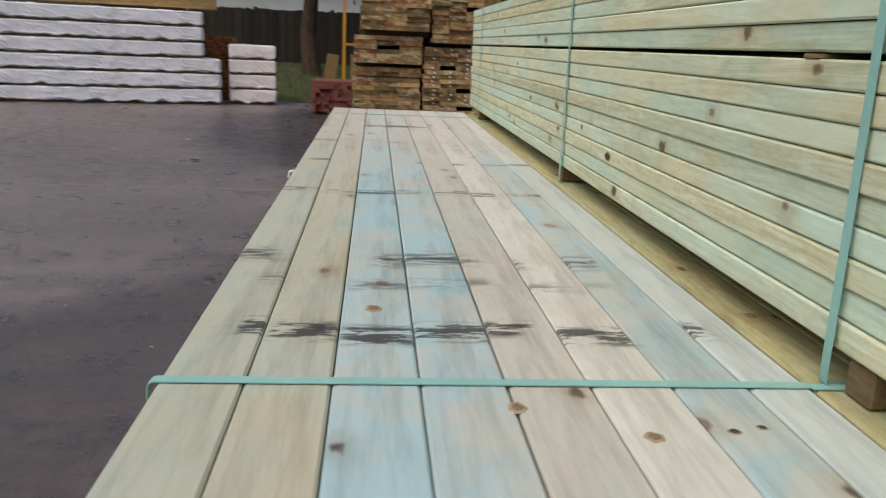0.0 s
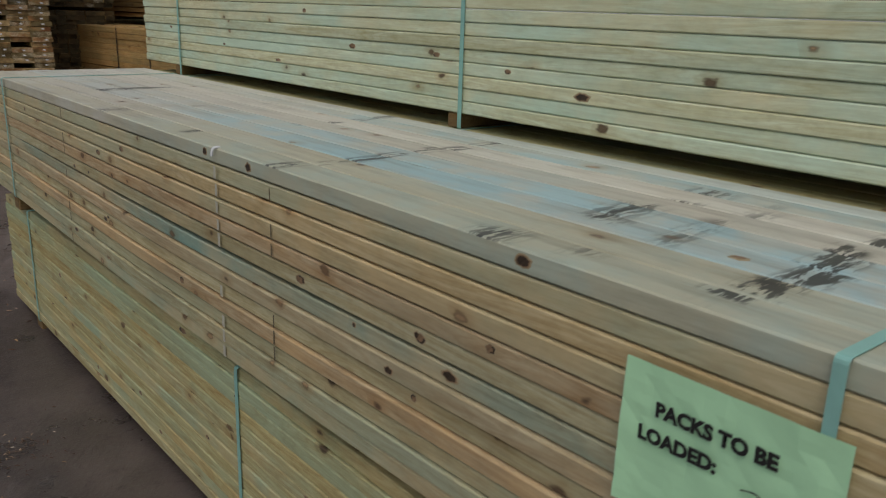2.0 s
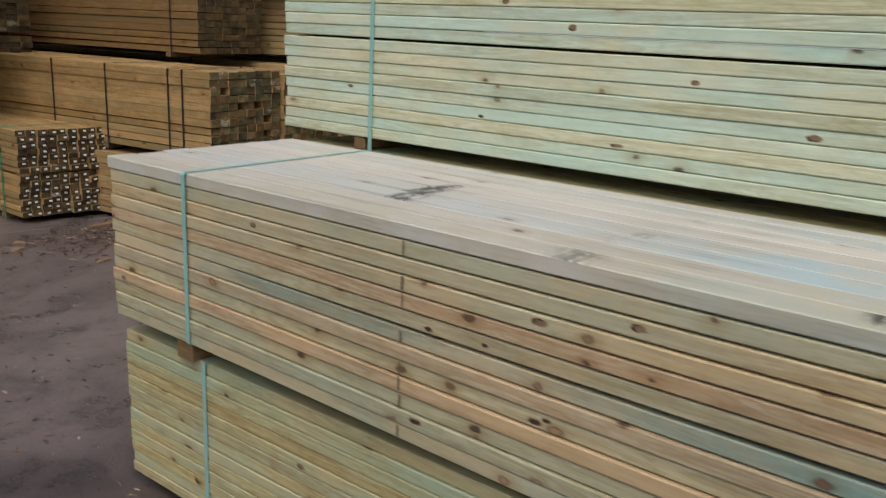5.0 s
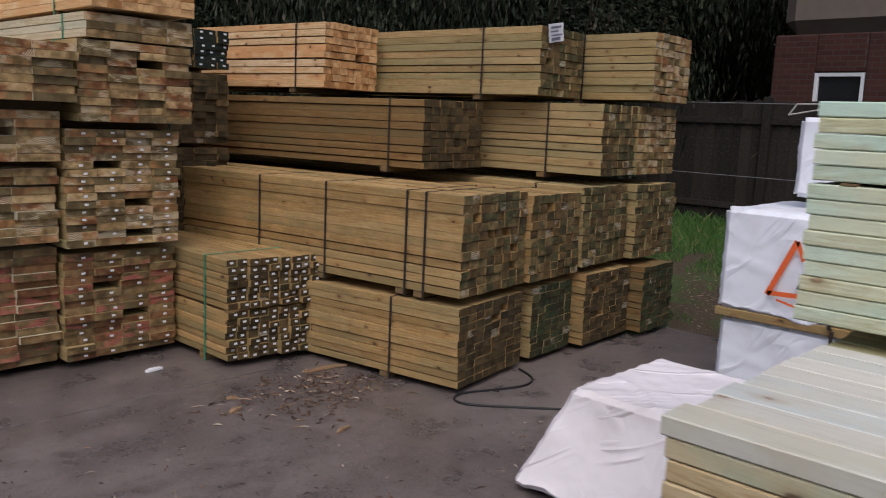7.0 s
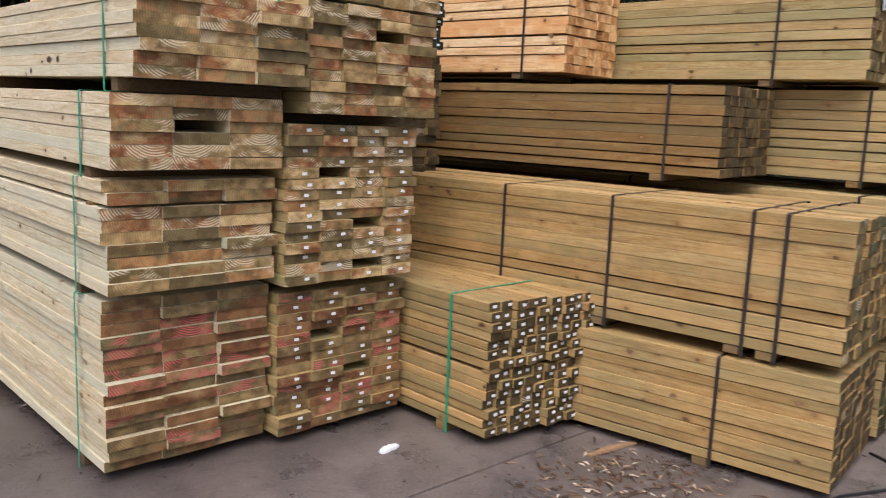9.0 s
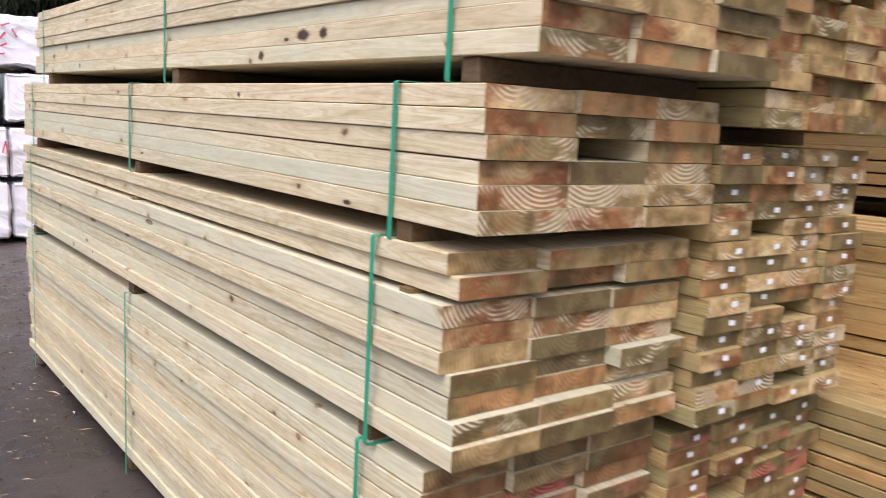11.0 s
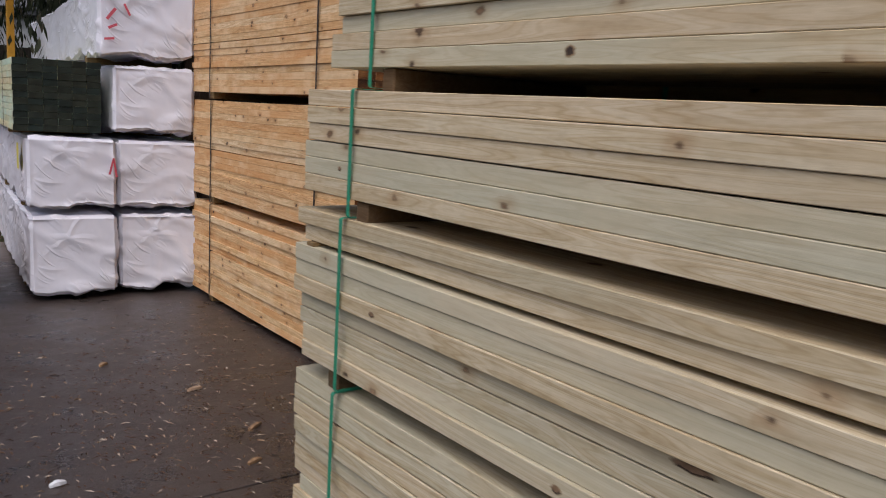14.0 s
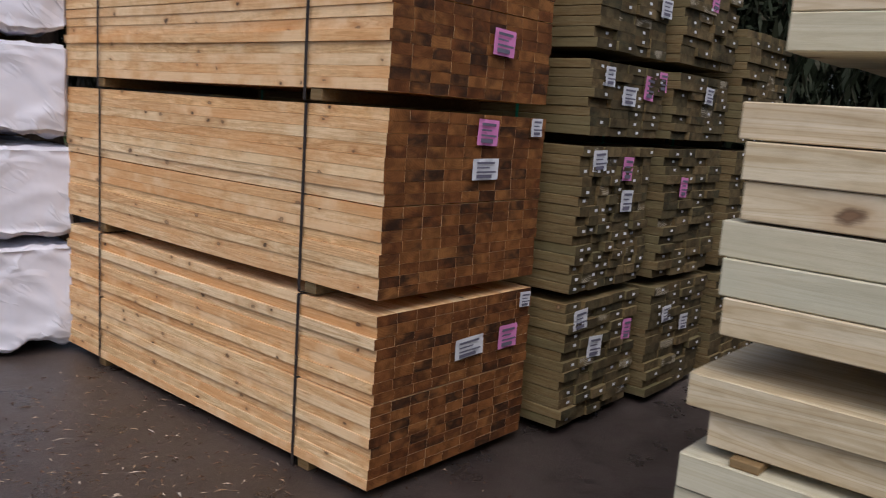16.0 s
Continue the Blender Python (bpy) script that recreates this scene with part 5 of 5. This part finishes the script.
# ---- far side: timber on the wrapped stack, yellow frame ----
timber_pack("long brown pack on top of the white wrapped packs", -10.6, 17.9, 1.93, 7.6, 8, 7, 0.095, 0.062, MAT["brown"], MAT["end_brown"], -73, bearers=(0.5, 3.5, 7.0), bh=0.05, seed=80)
timber_pack("brown pack standing behind the cream packs", -3.6, 20.4, 0, 1.0, 8, 30, 0.09, 0.045, MAT["brown"], MAT["end_brown"], 10, bearers=(0.2, 0.8), bh=0.05, seed=81)
MAT["yellow"] = plain("yellow_paint", (0.55, 0.27, 0.02), 0.5, vary=0.25)
rack = empty("yellow_rack", pose(-0.45, 21.3, 0.0), "yellow painted steel frame holding old boards", "rack")
for x in (0.0, 1.1):
    child("post", box_mesh("post", 0.07, 0.07, 2.7, MAT["yellow"]), rack, x, 0, -0.05)
for z in (1.35, 2.55):
    child("bar", box_mesh("bar", 1.03, 0.05, 0.06, MAT["yellow"]), rack, 0.55, 0, z)
for i, x in enumerate((-0.42, 0.3, 0.62)):
    child("leaning_board", box_mesh("leaning_board", 0.28, 0.04, 1.15, MAT["bearer"]), rack, x, -0.12, 0.0, rx=-6, ry=(8 if i == 0 else 0))


# ---- single knots that stand out ----
MAT["knot"] = plain("dark_resinous_knot", (0.065, 0.042, 0.028), 0.55, grain=180, vary=0.6, bump=0.6)
MAT["knot_halo"] = plain("stained_wood_round_knot", (0.39, 0.31, 0.19), 0.7, grain=90, vary=0.35)
MAT["knot_heart"] = plain("brown_knot_heart", (0.28, 0.175, 0.10), 0.6, grain=220, vary=0.5, bump=0.6)


def knot_mesh(long, high, seed, heart):
    """A low oval knot in the plane y, z, facing -x."""
    rng = random.Random(seed)
    n = 16
    wob = [rng.uniform(0.8, 1.15) for _ in range(n)]
    v, f, idx = [(-0.0009, 0, 0)], [], []
    for ring, depth in ((0.45, 0.0009), (0.60, 0.0007), (0.74, 0.0005), (1.0, -0.0003)):
        for i in range(n):
            a = 2 * math.pi * i / n
            v.append((-depth, math.cos(a) * ring * wob[i] * long / 2, math.sin(a) * ring * wob[i - 3] * high / 2))
    turn = rng.randrange(n)
    for i in range(n):
        j = (i + 1) % n
        f += [(0, 1 + j, 1 + i)] + [(1 + k * n + i, 1 + k * n + j, 1 + k * n + n + j, 1 + k * n + n + i) for k in range(3)]
        dark = 0 if (i + turn) % n < 7 else 1
        idx += ([0, 0, 1, 2], [1, dark, dark, 2], [1, 1, 2, 2])[heart]
    return mesh_of("knot", v, f, (MAT["knot"], MAT["knot_heart"], MAT["knot_halo"]), idx)


def knots_on(pack, spots, heart=0, label="dark burnt-looking knot"):
    """Knots on the outer faces of the pack's edge boards, at these heights and distances along it."""
    edge = [ob for ob in pack.children if ob.name.startswith("board") and min(v.co.x for v in ob.data.vertices) + ob.matrix_basis.translation.x < 0.03]
    for y, z, long, high in spots:
        q = pack.matrix_basis.inverted() @ Vector((pack.matrix_basis.translation.x, y, z))
        plank = min(edge, key=lambda ob: abs(ob.matrix_basis.translation.z - q.z))
        p = plank.matrix_basis.inverted() @ q
        half = max(v.co.z for v in plank.data.vertices)
        face = min(v.co.x for v in plank.data.vertices)
        sag = -min(v.co.z for v in plank.data.vertices) - half
        sag *= math.sin(math.pi * (p.y / (2 * max(v.co.y for v in plank.data.vertices)) + 0.5)) ** 2
        room = max(0.0, half - 0.004 - high / 2)
        child("knot", knot_mesh(long, min(high, 2 * half - 0.008), int(y * 1000 + z * 100), heart), plank, face, p.y, max(-room, min(room, p.z)) - max(0.0, sag), label=label)


knots_on(UPPER, ((10.50, 1.610, 0.045, 0.036), (10.257, 1.655, 0.085, 0.036), (10.15, 1.65, 0.055, 0.038), (10.35, 1.65, 0.04, 0.014), (12.45, 1.64, 0.035, 0.028)))
knots_on(THIN, ((9.903, 1.262, 0.05, 0.016), (10.52, 1.49, 0.026, 0.018), (11.35, 1.29, 0.04, 0.012)))
knots_on(THIN, ((13.205, 1.345, 0.022, 0.016), (11.66, 1.50, 0.03, 0.016)), 1, "brown knot")
knots_on(MIDDLE, ((12.328, 0.813, 0.035, 0.022), (12.048, 0.961, 0.11, 0.02), (11.559, 0.969, 0.07, 0.018), (11.255, 1.053, 0.10, 0.022), (12.138, 0.858, 0.05, 0.02), (12.007, 0.834, 0.022, 0.014), (12.996, 1.0, 0.035, 0.02)), 1, "reddish brown knot")
knots_on(WEATHERED, ((2.998, 1.09, 0.030, 0.024), (2.778, 1.08, 0.035, 0.026), (2.09, 0.872, 0.05, 0.024), (2.25, 0.813, 0.035, 0.02), (2.37, 0.861, 0.016, 0.014), (3.744, 0.785, 0.03, 0.014), (1.938, 1.09, 0.04, 0.026),
                     (4.049, 0.879, 0.028, 0.016), (3.901, 0.891, 0.022, 0.014), (4.071, 0.675, 0.05, 0.018), (3.769, 0.771, 0.045, 0.018), (2.177, 0.906, 0.022, 0.018)))
knots_on(WEATHERED, ((3.168, 0.748, 0.034, 0.024), (2.564, 0.908, 0.045, 0.024), (2.168, 0.904, 0.034, 0.024), (2.183, 0.789, 0.022, 0.02), (1.992, 0.941, 0.03, 0.02), (4.623, 1.007, 0.03, 0.02), (3.574, 1.023, 0.04, 0.02), (5.215, 0.727, 0.03, 0.018),
                     (3.775, 0.986, 0.045, 0.02)), 1, "brown knot")
knots_on(LOWER, ((3.277, 0.535, 0.06, 0.022), (2.594, 0.351, 0.04, 0.012), (3.504, 0.11, 0.03, 0.018), (4.1, 0.113, 0.026, 0.018), (3.652, 0.188, 0.03, 0.018), (3.134, 0.259, 0.03, 0.014), (2.943, 0.464, 0.02, 0.012), (4.478, 0.362, 0.035, 0.02)), 1, "brown knot")
knots_on(GREEN, ((3.07, 1.286, 0.04, 0.018), (2.769, 1.276, 0.03, 0.016), (5.02, 1.316, 0.03, 0.014), (4.013, 1.208, 0.05, 0.012), (3.509, 1.283, 0.045, 0.02), (3.813, 1.398, 0.03, 0.018), (4.404, 1.583, 0.03, 0.02), (4.177, 1.539, 0.03, 0.022)), 1, "brown knot")
knots_on(GREEN, ((2.502, 1.213, 0.06, 0.026), (4.471, 1.251, 0.026, 0.012)))


def deck_knots(pack, spots):
    """Knots in the upper faces of the top boards."""
    high = max(ob.matrix_basis.translation.z for ob in pack.children if ob.name.startswith("board"))
    lids = [ob for ob in pack.children if ob.name.startswith("board") and ob.matrix_basis.translation.z > high - 0.01]
    for x, y, long, wide, heart in spots:
        q = pack.matrix_basis.inverted() @ Vector((x, y, 0))
        plank = min(lids, key=lambda ob: abs(ob.matrix_basis.translation.x - q.x))
        p = plank.matrix_basis.inverted() @ q
        child("knot", knot_mesh(long, wide, int(x * 1000 + y * 10), heart), plank, p.x, p.y, max(v.co.z for v in plank.data.vertices) + 0.0002, ry=90, label="brown knot" if heart else "dark knot")


deck_knots(WEATHERED, ((0.315, 1.737, 0.035, 0.026, 2), (0.463, 1.419, 0.03, 0.022, 2), (0.586, 1.355, 0.026, 0.022, 2), (0.671, 1.368, 0.016, 0.016, 0), (0.704, 1.377, 0.014, 0.014, 0)))
